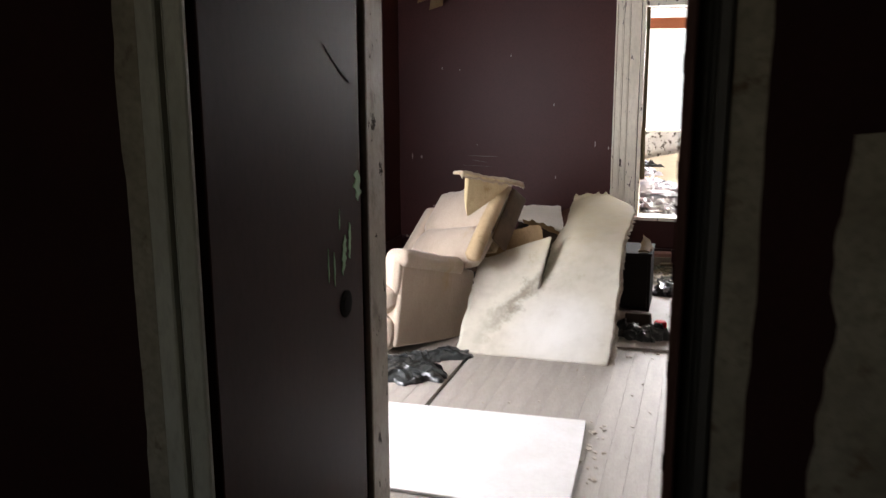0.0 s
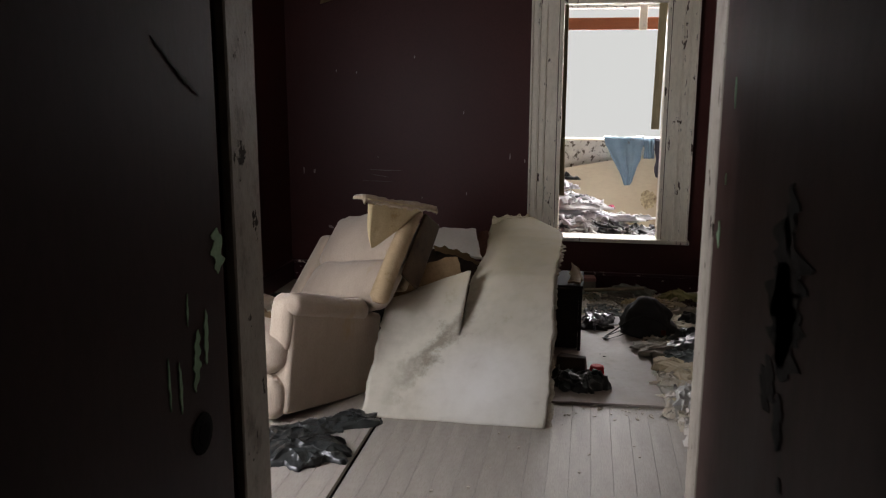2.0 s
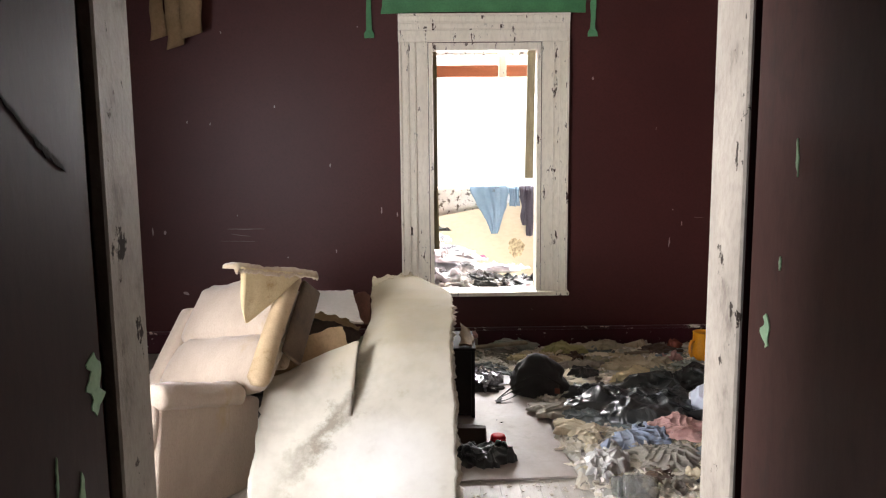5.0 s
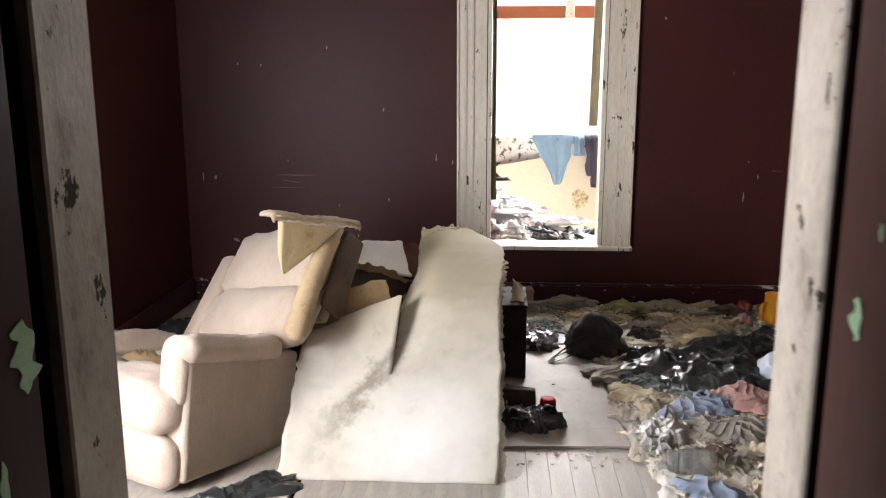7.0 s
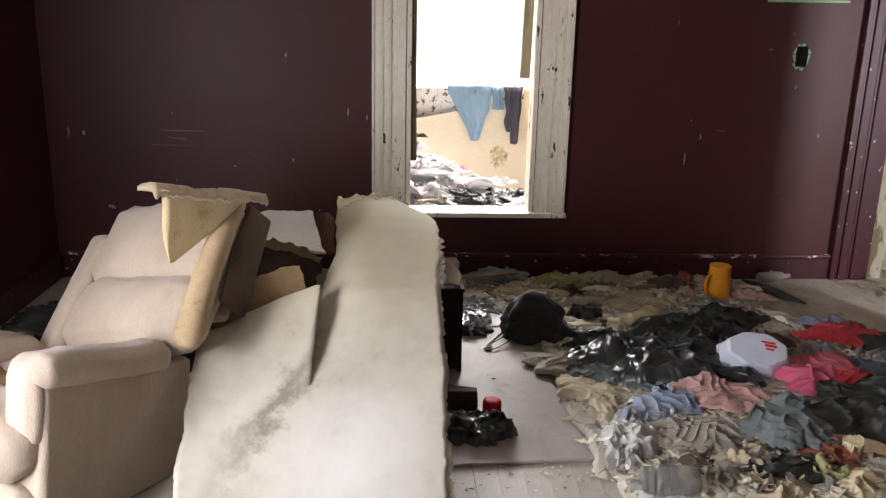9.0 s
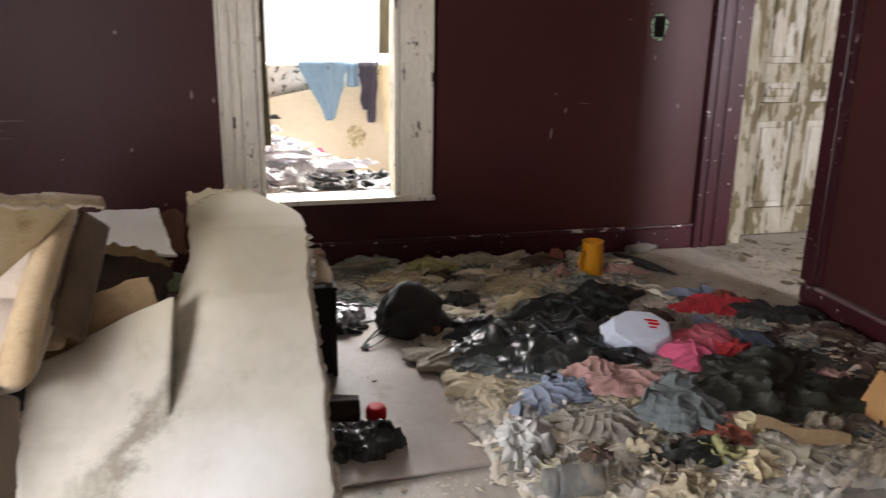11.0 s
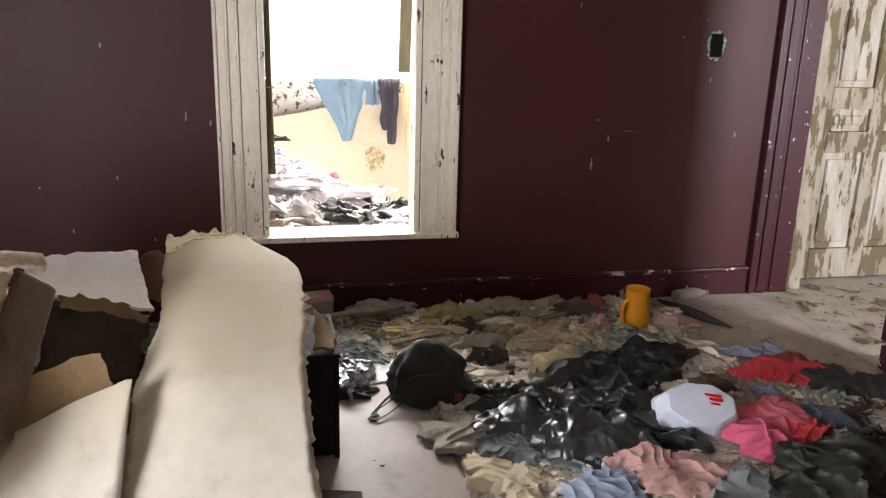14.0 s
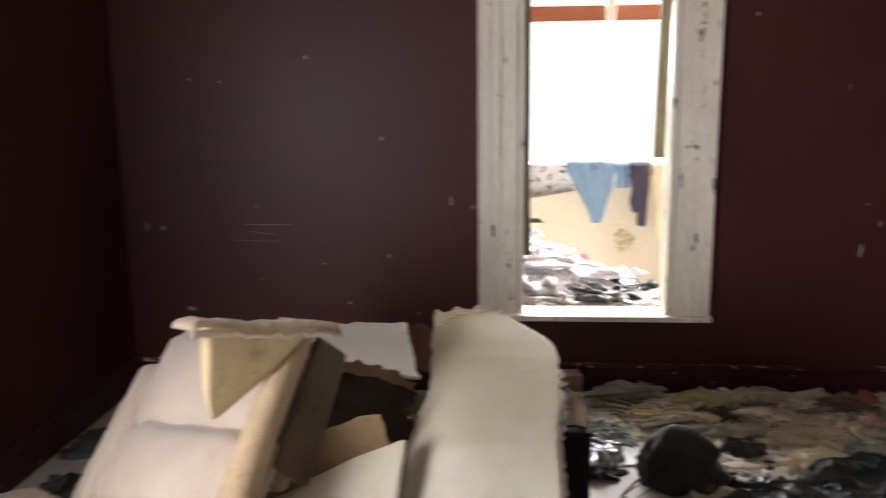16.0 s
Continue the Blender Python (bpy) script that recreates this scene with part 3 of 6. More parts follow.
bridge_rows(bm, [[(-12, 16, -4), (12, 16, -4)], [(-12, 16, 12), (12, 16, 12)]])
solid("backdrop", bm, m, "bright white overcast sky outside", "backdrop", kind="structure")


# ---- reclining chair ----
def build_recliner():
    ch = new("recliner")
    ch.empty_display_size = 0.1
    ch.matrix_world = pose(-1.588, 4.205, 0.045, -8, 0, -27.6)
    tagged(ch, "beige upholstered recliner tipped back, its backrest torn and stained", "armchair")

    def sloped(bm):
        """The arm falls towards the back, and its foot rises there."""
        for v in bm.verts:
            k = max(0.0, v.co.y)
            v.co.z += 0.03 * k - 0.15 * k * max(0.0, v.co.z) / 0.5
        return bm

    arm = part("near_arm", sloped(pillow(-0.125, 0.0, 0.0, 0.62, 0.0, 0.50, 0.004, 17, 0.022, 1, 0.004)), M_UPHOL, ch, "beige padded side panel", True)
    part("arm_pad", sloped(pillow(-0.140, 0.018, -0.02, 0.52, 0.455, 0.565, 0.010, 17, 0.050, 2, 0.010)), M_UPHOL, arm, "rounded padded arm top", True)
    part("arm_front", pillow(-0.128, -0.012, -0.036, 0.05, 0.29, 0.535, 0.006, 13, 0.036, 3, 0.006), M_UPHOL, arm, "rolled arm front", True)
    far = part("far_arm", sloped(pillow(-0.78, -0.66, 0.0, 0.62, 0.0, 0.41, 0.006, 13, 0.03, 4)), M_UPHOL, ch, "far side panel", True)
    part("arm_pad", sloped(pillow(-0.80, -0.60, -0.03, 0.56, 0.355, 0.465, 0.02, 15, 0.055, 5, 0.012)), M_UPHOL, far, "rounded padded arm top", True)
    part("seat_cushion", pillow(-0.69, -0.040, -0.095, 0.16, 0.190, 0.372, 0.026, 17, 0.062, 6, 0.016), M_UPHOL, ch, "thick pale seat cushion", True)
    part("seat_base", pillow(-0.66, -0.12, 0.10, 0.60, 0.17, 0.355, 0.02, 11, 0.05, 7, 0.012), M_UPHOL, ch, "pale seat behind the cushion roll", True)
    part("footrest", pillow(-0.69, -0.030, -0.062, 0.05, -0.025, 0.172, 0.012, 15, 0.045, 8, 0.007), M_UPHOL, ch, "folded footrest pad", True)
    part("base", boxed(-0.72, -0.08, 0.10, 0.52, 0.02, 0.08, 0.01), M_BLACK_WOOD, ch, "dark base frame")
    part("seat_litter", garment_rows((-0.42, 0.16), 0.13, 0.06, 0.03, 3), M_BROWN_PAPER, ch, "brown scraps lying on the seat", True)
    # the backrest has come loose: it leans back and faces the passage
    ex = Vector((0.83, -0.51, 0.19)).normalized()
    up = Vector((0.26, 0.64, 0.68)).normalized()
    fr = ex.cross(up).normalized()
    up = fr.cross(ex).normalized()
    m = Matrix((ex, -fr, up)).transposed().to_4x4()
    m.translation = Vector((-1.255, 4.745, 0.485))
    back = ch.matrix_world.inverted() @ m

    def bp(name, bm, material, label="", smooth=True):
        for v in bm.verts:
            v.co.x += 0.065 * max(0.0, 1 - v.co.z / 0.53) * max(0.0, min(1.0, (v.co.x + 0.7) / 0.7))
        bmesh.ops.transform(bm, matrix=back, verts=bm.verts)
        return part(name, bm, material, ch, label, smooth)

    bp("lumbar_cushion", pillow(-0.66, -0.05, -0.05, 0.07, -0.05, 0.23, 0.035, 15, 0.055, 6, 0.016), M_UPHOL, "plump lower back cushion")
    bp("head_cushion", pillow(-0.67, -0.04, -0.05, 0.07, 0.215, 0.555, 0.035, 15, 0.06, 7, 0.016), M_UPHOL, "plump upper back cushion with yellow stains")
    bp("back_shell", pillow(-0.72, -0.030, 0.055, 0.115, 0.10, 0.53, 0.008, 11, 0.025, 8), M_UPHOL_STAIN, "stained brown backrest frame")
    bp("side_panel", pillow(0.000, 0.022, -0.005, 0.125, 0.13, 0.535, 0.003, 11, 0.010, 10, 0.006), mat("dirty_brown_lining", rgb("66543f"), rgb("4d3e2f"), 6, 0.92, 0.4, 140, stain=rgb("42342a"), stain_amount=0.2, stain_scale=6), "dirty brown side of the backrest")
    bp("side_wing", pillow(-0.765, -0.665, -0.035, 0.10, -0.16, 0.43, 0.006, 11, 0.03, 9), M_UPHOL, "flat side of the backrest")
    bm = bmesh.new()
    tube(bm, [(-0.014, -0.062, -0.075), (-0.012, -0.070, -0.05), (-0.016, -0.068, 0.15), (-0.020, -0.058, 0.33), (-0.024, -0.040, 0.50), (-0.024, -0.01, 0.535)], [0.028, 0.048, 0.046, 0.045, 0.042, 0.024], 16)
    bp("side_bolster", bm, mat("grimy_tan_bolster_cloth", rgb("bda684"), rgb("9c8663"), 7, 0.9, 0.4, 150, stain=rgb("6f5a3e"), stain_amount=0.12, stain_scale=7), "stained rolled side bolster")
    inv = ch.matrix_world.inverted()
    R, L = Vector((-1.050, 5.09, 0.890)), Vector((-1.362, 4.755, 0.990))
    bm = bmesh.new()
    rows = []
    for i in range(49):
        u = i / 48
        c = R.lerp(L, u) + Vector((0, 0, 0.004 * math.sin(u * 8) + 0.010 * noise.noise(Vector((u * 12, 0, 2))) - 0.018 * max(0, u - 0.9) * 10))
        wide = 0.075 + 0.03 * noise.noise(Vector((u * 13, 4, 0)))
        back_dir = Vector((-0.80, 0.55, -0.06))
        rows.append([inv @ (c + back_dir * wide * w + Vector((0, 0, 0.006 * noise.noise(Vector((u * 14, w * 5, 2)))))) for w in (0, 0.2, 0.4, 0.6, 0.8, 1)])
        front = inv @ (c + Vector((0.01, -0.01, -0.022 - 0.02 * abs(noise.noise(Vector((u * 25, 1, 7)))))))
        rows[-1].insert(0, front)
    bridge_rows(bm, rows)
    ext = bmesh.ops.extrude_face_region(bm, geom=list(bm.faces))
    bmesh.ops.translate(bm, vec=(0, 0, 0.013), verts=[g for g in ext["geom"] if isinstance(g, bmesh.types.BMVert)])
    part("torn_top_strip", bm, M_UPHOL_STAIN, ch, "torn-off top strip of the backrest", True)
    # loose flap of lining that hangs from the strip to a point
    tip = Vector((-1.328, 4.795, 0.724))
    bm = bmesh.new()
    rows = []
    for i in range(15):
        v = i / 14
        row = []
        for k in range(11):
            u = 0.12 + 0.76 * k / 10
            p = (R.lerp(L, u) + Vector((-0.012, -0.030, 0.004))).lerp(tip + (L - R) * 0.015 * (k / 10 - 0.5), v) + (L - R) * 0.05 * v * (1 - v) * (k / 10)
            row.append(inv @ (p + Vector((0.3, 0.35, 0)) * 0.03 * math.sin(math.pi * v) * math.sin(k * 0.9 + v * 2)))
        rows.append(row)
    bridge_rows(bm, rows)
    ext = bmesh.ops.extrude_face_region(bm, geom=list(bm.faces))
    bmesh.ops.translate(bm, vec=(0, 0.005, 0), verts=[g for g in ext["geom"] if isinstance(g, bmesh.types.BMVert)])
    part("torn_flap", bm, M_LINING, ch, "torn yellowed lining flap", True)
    return ch


def garment_rows(centre, rx, ry, h, seed):
    bm = bmesh.new()
    rows = []
    for i in range(9):
        r = i / 8 + 0.01
        rows.append([(centre[0] + rx * r * math.cos(a) * (1 + 0.3 * noise.noise(Vector((math.cos(a) * 2, math.sin(a) * 2, seed)))), centre[1] + ry * r * math.sin(a),
                      0.385 + h * (1 - r ** 2) * (1 + noise.noise(Vector((r * 9 * math.cos(a), r * 9 * math.sin(a), seed))))) for a in [2 * math.pi * k / 24 for k in range(24)]])
    vs = bridge_rows(bm, rows, True)
    bm.faces.new(vs[0])
    return bm


build_recliner()


# ---- the leaning wallboard ----
def lerp(table, v):
    for (a, p), (b, q) in zip(table, table[1:]):
        if v <= b:
            u = (v - a) / (b - a)
            return tuple(s + (t - s) * u for s, t in zip(p, q)) if isinstance(p, tuple) else p + (q - p) * u
    return table[-1][1]


def smooth(table, v):
    """As lerp(), but rounded at the knots."""
    d = 0.13
    a, b, c = lerp(table, max(0, v - d)), lerp(table, v), lerp(table, min(table[-1][0], v + d))
    e = min(1.0, v / d, (table[-1][0] - v) / d)
    return tuple(q * (1 - 0.5 * e) + (p + r) * 0.25 * e for p, q, r in zip(a, b, c))


def mouldy_sheet_material():
    """Drywall paper with a mouldy band along its old bend, light painted in low down, yellower towards the top."""
    m = M_DRYWALL.copy()
    m.name = "mouldy_drywall_paper"
    n, l = m.node_tree.nodes, m.node_tree.links
    base = n["Principled BSDF"].inputs["Base Color"]
    src = base.links[0].from_socket
    tc, sep = n.new("ShaderNodeTexCoord"), n.new("ShaderNodeSeparateXYZ")
    l.new(tc.outputs["Object"], sep.inputs[0])

    def op(kind, a, b):
        o = n.new("ShaderNodeMath")
        o.operation = kind
        for v, sock in ((a, o.inputs[0]), (b, o.inputs[1])):
            if isinstance(v, (int, float)):
                sock.default_value = v
            else:
                l.new(v, sock)
        return o.outputs[0]

    tn = n.new("ShaderNodeTexNoise")
    tn.inputs["Scale"].default_value, tn.inputs["Detail"].default_value, tn.inputs["Roughness"].default_value = 8.0, 8.0, 0.7
    l.new(tc.outputs["Object"], tn.inputs["Vector"])
    wob = op("MULTIPLY", op("SUBTRACT", tn.outputs["Fac"], 0.5), 0.42)
    off = op("ABSOLUTE", op("ADD", op("SUBTRACT", sep.outputs["Z"], op("ADD", op("MULTIPLY", sep.outputs["X"], 0.85), 0.36)), wob), 0)
    band = op("SUBTRACT", 1.0, op("MULTIPLY", off, 12.0))
    left = op("SUBTRACT", 1.0, op("MULTIPLY", op("ABSOLUTE", op("ADD", sep.outputs["X"], 0.10), 0), 4.0))
    f = op("MULTIPLY", op("MAXIMUM", op("MULTIPLY", op("MAXIMUM", band, 0.0), op("MAXIMUM", left, 0.0)), 0.0), 1.25)
    mx = n.new("ShaderNodeMix")
    mx.data_type, mx.clamp_factor = "RGBA", True
    l.new(f, mx.inputs[0])
    l.new(src, mx.inputs[6])
    mx.inputs[7].default_value = (*rgb("878070"), 1)
    # paler low spot: light thrown up from the floor, painted into the paper
    far_x, far_z = op("MULTIPLY", op("SUBTRACT", sep.outputs["X"], 0.17), 3.0), op("MULTIPLY", op("SUBTRACT", sep.outputs["Z"], 0.13), 4.6)
    away = op("ADD", op("ADD", op("MULTIPLY", far_x, far_x), op("MULTIPLY", far_z, far_z)), op("MULTIPLY", wob, 2.2))
    bounce_spot = n.new("ShaderNodeMix")
    bounce_spot.data_type, bounce_spot.clamp_factor = "RGBA", True
    l.new(op("MULTIPLY", op("SUBTRACT", 1.0, away), 0.75), bounce_spot.inputs[0])
    l.new(mx.outputs[2], bounce_spot.inputs[6])
    bounce_spot.inputs[7].default_value = (*rgb("d6d4cd"), 1)
    # darker, yellower mix that grows towards the top
    upper_tone = n.new("ShaderNodeMix")
    upper_tone.data_type, upper_tone.clamp_factor = "RGBA", True
    l.new(op("MULTIPLY", op("SUBTRACT", op("ADD", sep.outputs["Z"], wob), 0.40), 2.6), upper_tone.inputs[0])
    l.new(bounce_spot.outputs[2], upper_tone.inputs[6])
    upper_tone.inputs[7].default_value = (*rgb("b5a98a"), 1)
    l.new(upper_tone.outputs[2], base)
    return m


M_SHEET = mouldy_sheet_material()
M_OLD_PAPER = mat("yellowed_wall_paper_layer", rgb("d0c4a4"), rgb("baad8c"), 9, 0.85, 0.2, 70)


def build_sheet():
    prof = [(0, (4.37, 0.004)), (0.45, (4.70, 0.33)), (0.86, (5.03, 0.575)), (1.31, (5.45, 0.70)), (1.745, (5.88, 0.745))]
    left = [(0, -1.285), (0.15, -1.275), (0.37, -1.272), (0.645, -1.262), (0.69, -1.17), (0.738, -1.112), (0.817, -0.97), (0.853, -0.876), (0.86, -0.868), (0.99, -0.845), (1.1, -0.822), (1.2, -0.812), (1.4, -0.828), (1.745, -0.835)]
    right = [(0, -0.42), (0.17, -0.402), (0.6, -0.405), (0.9, -0.41), (1.2, -0.39), (1.40, -0.392), (1.47, -0.425), (1.60, -0.51), (1.70, -0.57), (1.745, -0.60)]
    TALL, n, slit = 1.745, 140, -0.862
    wing, rows = [], []
    for i in range(n + 1):
        v = TALL * i / n
        y, z = smooth(prof, v)
        ragged = lambda s: 0.013 * noise.noise(Vector((v * 9, s, 0))) + 0.020 * noise.noise(Vector((v * 36, s, 4))) * max(0.0, 0.3 + 1.3 * noise.noise(Vector((v * 8, s, 9)))) + 0.006 * noise.noise(Vector((v * 110, s, 4)))
        a, b = lerp(left, v) + ragged(1), lerp(right, v) + ragged(5)
        loose = max(0.0, min(1.0, (v - 0.44) / 0.36))

        def place(x, dy, dz):
            top = max(0, v - 0.95) / 0.8
            dz -= 0.022 * top * ((x + 0.62) / 0.25) ** 2 * (1 if x > -0.62 else 0.3)
            dz += 0.010 * noise.noise(Vector((x * 3, v * 3, 2)))
            if i >= n - 1:
                dz += 0.022 * noise.noise(Vector((x * 38, 0, 3))) + 0.014 * noise.noise(Vector((x * 95, 0, 5)))
                dy += 0.05 * noise.noise(Vector((x * 30, 0, 7))) + 0.02 * noise.noise(Vector((x * 90, 0, 7))) - 0.012
            return (x, y + dy, max(0.002, z + dz))

        if a < slit - 0.004:
            near = [math.exp(-((a + (slit - a) * j / 20 - slit) / 0.06) ** 2) for j in range(21)]
            wing.append([place(a + (slit + 0.010 * loose - a) * j / 20, -0.016 * loose * near[j], 0.010 * loose * near[j]) for j in range(21)])
        a2 = max(a, slit) if v < 0.86 else a
        row = []
        for j in range(29):
            x = a2 + (b - a2) * j / 28
            push = loose * math.exp(-((x - slit) / 0.11) ** 2) * (1 - 0.6 * max(0, v - 0.9) / 0.85)
            row.append(place(x, 0.035 * push, -0.075 * push))
        rows.append(row)
    sh = thing("wallboard_sheet", -0.87, 4.41, 0.0, 0, "large broken drywall sheet, bent and water-stained, leaning back", "wallboard")
    o = Vector((0.87, -4.41, 0))
    bm = bmesh.new()
    bridge_rows(bm, [[Vector(p) + o for p in r] for r in wing])
    bridge_rows(bm, [[Vector(p) + o for p in r] for r in rows])
    bmesh.ops.remove_doubles(bm, verts=bm.verts, dist=0.0004)
    bmesh.ops.recalc_face_normals(bm, faces=bm.faces)
    ext = bmesh.ops.extrude_face_region(bm, geom=list(bm.faces))
    bmesh.ops.translate(bm, vec=(0, 0.008, -0.006), verts=[g for g in ext["geom"] if isinstance(g, bmesh.types.BMVert)])
    part("face_paper", bm, M_SHEET, sh, "", True)
    # outer paper left along the torn top, its lower edge ragged
    bm = bmesh.new()
    peel = [[bm.verts.new(Vector(p) + o + Vector((0, -0.0015, 0.003))) for p in r] for r in rows[n - 16:]]
    for i in range(16):
        for j in range(28):
            if i > 13 - 5 * noise.noise(Vector((j * 0.33, 0, 3))) - 9 * max(0, 1 - j / 14) + 4 * noise.noise(Vector((j * 0.9, i * 0.4, 5))):
                bm.faces.new((peel[i][j], peel[i][j + 1], peel[i + 1][j + 1], peel[i + 1][j]))
    for vert in [q for q in bm.verts if not q.link_faces]:
        bm.verts.remove(vert)
    ext = bmesh.ops.extrude_face_region(bm, geom=list(bm.faces))
    bmesh.ops.translate(bm, vec=(0, 0.001, -0.002), verts=[g for g in ext["geom"] if isinstance(g, bmesh.types.BMVert)])
    part("paper_layer", bm, M_OLD_PAPER, sh, "torn yellowed paper layer")
    # second layer, which shows as a broken edge at the right and along the foot
    bm = bmesh.new()
    rows2 = [[(p[0] + 0.022 * (0.5 + noise.noise(Vector((i * 0.5, 3, 0)))) + 0.02 * max(0, 1 - i / 22), p[1] + 0.016, max(0.001, p[2] - 0.012)) for p in r[16:]] for i, r in enumerate(rows[:100])]
    bridge_rows(bm, [[Vector(p) + o for p in r] for r in rows2])
    ext = bmesh.ops.extrude_face_region(bm, geom=list(bm.faces))
    bmesh.ops.translate(bm, vec=(0, 0.010, -0.006), verts=[g for g in ext["geom"] if isinstance(g, bmesh.types.BMVert)])
    part("gypsum_core", bm, M_GYPSUM, sh, "crumbling gypsum edge", False)
    return sh


build_sheet()

# flat panel on the floor
bm = bmesh.new()
n = 24
bridge_rows(bm, [[(-0.47 + 0.62 * i / n, 4.69 + 0.037 * i / n + 0.006 * noise.noise(Vector((i, 0, 0))), 0.004 + 0.004 * noise.noise(Vector((i * 0.4, 1, 0)))) for i in range(n + 1)],
                 [(-0.44 + 0.55 * i / n, 5.5, 0.005) for i in range(n + 1)],
                 [(-0.42 + 0.45 * i / n, 6.33 - 0.03 * i / n, 0.004) for i in range(n + 1)]])
ext = bmesh.ops.extrude_face_region(bm, geom=list(bm.faces))
bmesh.ops.translate(bm, vec=(0, 0, 0.010), verts=[g for g in ext["geom"] if isinstance(g, bmesh.types.BMVert)])
solid("flat_panel", bm, M_FLOORBOARD_PANEL, "pale dusty flat board lying on the floor", "board", base=(-0.15, 5.5, 0))

# white board on the floor near the passage
bm = bmesh.new()
bridge_rows(bm, [[(-1.62 + 1.19 * i / n, 3.51 + 0.06 * i / n + 0.006 * noise.noise(Vector((i, 7, 0))), 0.004) for i in range(n + 1)],
                 [(-1.62 + 1.215 * i / n + (0.02 * noise.noise(Vector((i, 9, 0))) if i == n else 0), 3.2, 0.004) for i in range(n + 1)],
                 [(-1.60 + 1.215 * i / n, 2.72 + 0.02 * noise.noise(Vector((i, 3, 0))), 0.004) for i in range(n + 1)]])
ext = bmesh.ops.extrude_face_region(bm, geom=list(bm.faces))
bmesh.ops.translate(bm, vec=(0, 0, 0.011), verts=[g for g in ext["geom"] if isinstance(g, bmesh.types.BMVert)])
solid("white_floor_board", bm, M_WHITE_BOARD, "white wallboard piece lying flat in window light", "wallboard", base=(-1.0, 3.2, 0))

# black cabinet behind the sheet
cab = thing("black_cabinet", -0.512, 5.683, 0.0, 0, "small black laminate cabinet, damaged, behind the wallboard", "cabinet")
bm = bmesh.new()
box(bm, -0.24, -0.222, -0.185, 0.19, 0.0, 0.387, 0.002)
box(bm, 0.222, 0.24, -0.185, 0.19, 0.0, 0.387, 0.002)
box(bm, -0.22, 0.22, 0.17, 0.188, 0.0, 0.387, 0.002)
part("body", bm, M_BLACK_WOOD, cab)
part("top", boxed(-0.245, 0.245, -0.19, 0.195, 0.389, 0.405, 0.003), M_BLACK_WOOD, cab)
part("front", boxed(-0.22, 0.22, -0.185, -0.168, 0.03, 0.387, 0.002), M_BLACK_WOOD, cab)


# ---- crumpled cloth ----
def crumple_rows(rx, ry, h, seed, fold=1.0, rings=32, spokes=104, freq=26.0, run=3.0, lobes=0.45, film=False):
    """Rings of a crumpled flat heap round the origin, from the middle to its outline. Its folds lean over like breaking waves; film: sharp facets too, as of plastic."""
    s = Vector((seed * 7.31, seed * 3.17, seed * 1.7))
    rows = []
    wide = max(rx, ry)
    waves = []
    for d, length, high, lean in ((0.0, 2.3, 0.018, 0.95), (0.8, 1.4, 0.012, 0.9), (2.0, 0.9, 0.007, 0.7)):
        waves.append((seed * 1.3 + d, max(length / freq, 4.6 * wide / rings), high * fold, lean))
    for i in range(rings + 1):
        r = (i + 0.02) / (rings + 0.02)
        row = []
        for k in range(spokes):
            a = 2 * math.pi * k / spokes
            ux, uy = math.cos(a), math.sin(a)
            out = 1 + lobes * noise.noise(Vector((ux * 1.1, uy * 1.1, 0)) + s) + 0.85 * lobes * noise.noise(Vector((ux * 3, uy * 3, 5)) + s) + 0.4 * lobes * noise.noise(Vector((ux * 9, uy * 9, 8)) + s)
            x, y = rx * r * out * ux, ry * r * out * uy
            z = dx = dy = 0.0
            for q, (ang, lam, amp, lean) in enumerate(waves):
                turn = ang + 1.5 * noise.noise(Vector((x * 4, y * 4, q)) + s)
                c, sn = math.cos(ang), math.sin(ang)
                phase = 2 * math.pi / lam * (x * c + y * sn) + 7.5 * noise.noise(Vector((x * 8, y * 8, q + 3)) + s) + 1.2 * math.sin(turn)
                m = amp * max(0.0, min(1.5, 0.55 + 2.2 * noise.noise(Vector((x * 9, y * 9, q + 7)) + s)))
                z += m * (0.5 + 0.5 * math.cos(phase)) ** 1.4
                dx -= lean * m * math.sin(phase) * c
                dy -= lean * m * math.sin(phase) * sn
            if film:
                v = noise.voronoi(Vector((x, y, 0)) * (freq * 0.55) + Vector((dx, dy, 0)) * 12 + s)[0]
                z = 0.8 * z + fold * 0.020 * (1 - min(1, (v[1] - v[0]) * 1.5))
            lump = 0.55 + 0.8 * noise.noise(Vector((x * 6, y * 6, 0)) + s)
            z = (h * 0.60 * (1 - r ** 3) * max(0.1, lump) + z) * (1 - 0.55 * r ** 8) + 0.007
            z = 0.0 if i == rings else max(0.004, z)
            e = 1 - 0.5 * r ** 4
            row.append((x + dx * e, y + dy * e, z))
        rows.append(row)
    return rows


def garment(name, x, y, rx, ry, rot, h, material, label, category="clothing", base=0.02, seed=0, group="", fold=1.0, freq=27.0, run=5.0, tilt=0.0, lobes=0.45, film=False):
    bm = bmesh.new()
    vs = bridge_rows(bm, crumple_rows(rx, ry, h, seed, fold, freq=freq, run=run, lobes=lobes, film=film), True)
    bm.faces.new(vs[0])
    ob = new(name, mesh_of(bm, name, material, True))
    ob.matrix_world = pose(x, y, base, tilt, 0, rot)
    return tagged(ob, label, category, group)


C_GREY = cloth("grey_cotton", "a09a8c", "868075")
C_GREYGREEN = cloth("grey_green_cotton", "959a8e", "7a8075")
C_OLIVE = cloth("olive_cotton", "a8a672", "8f8d60")
C_SAGE = cloth("sage_beige_linen", "b5af98", "9c9780")
C_BEIGE = cloth("dirty_beige_cotton", "cabda0", "ac9f82")
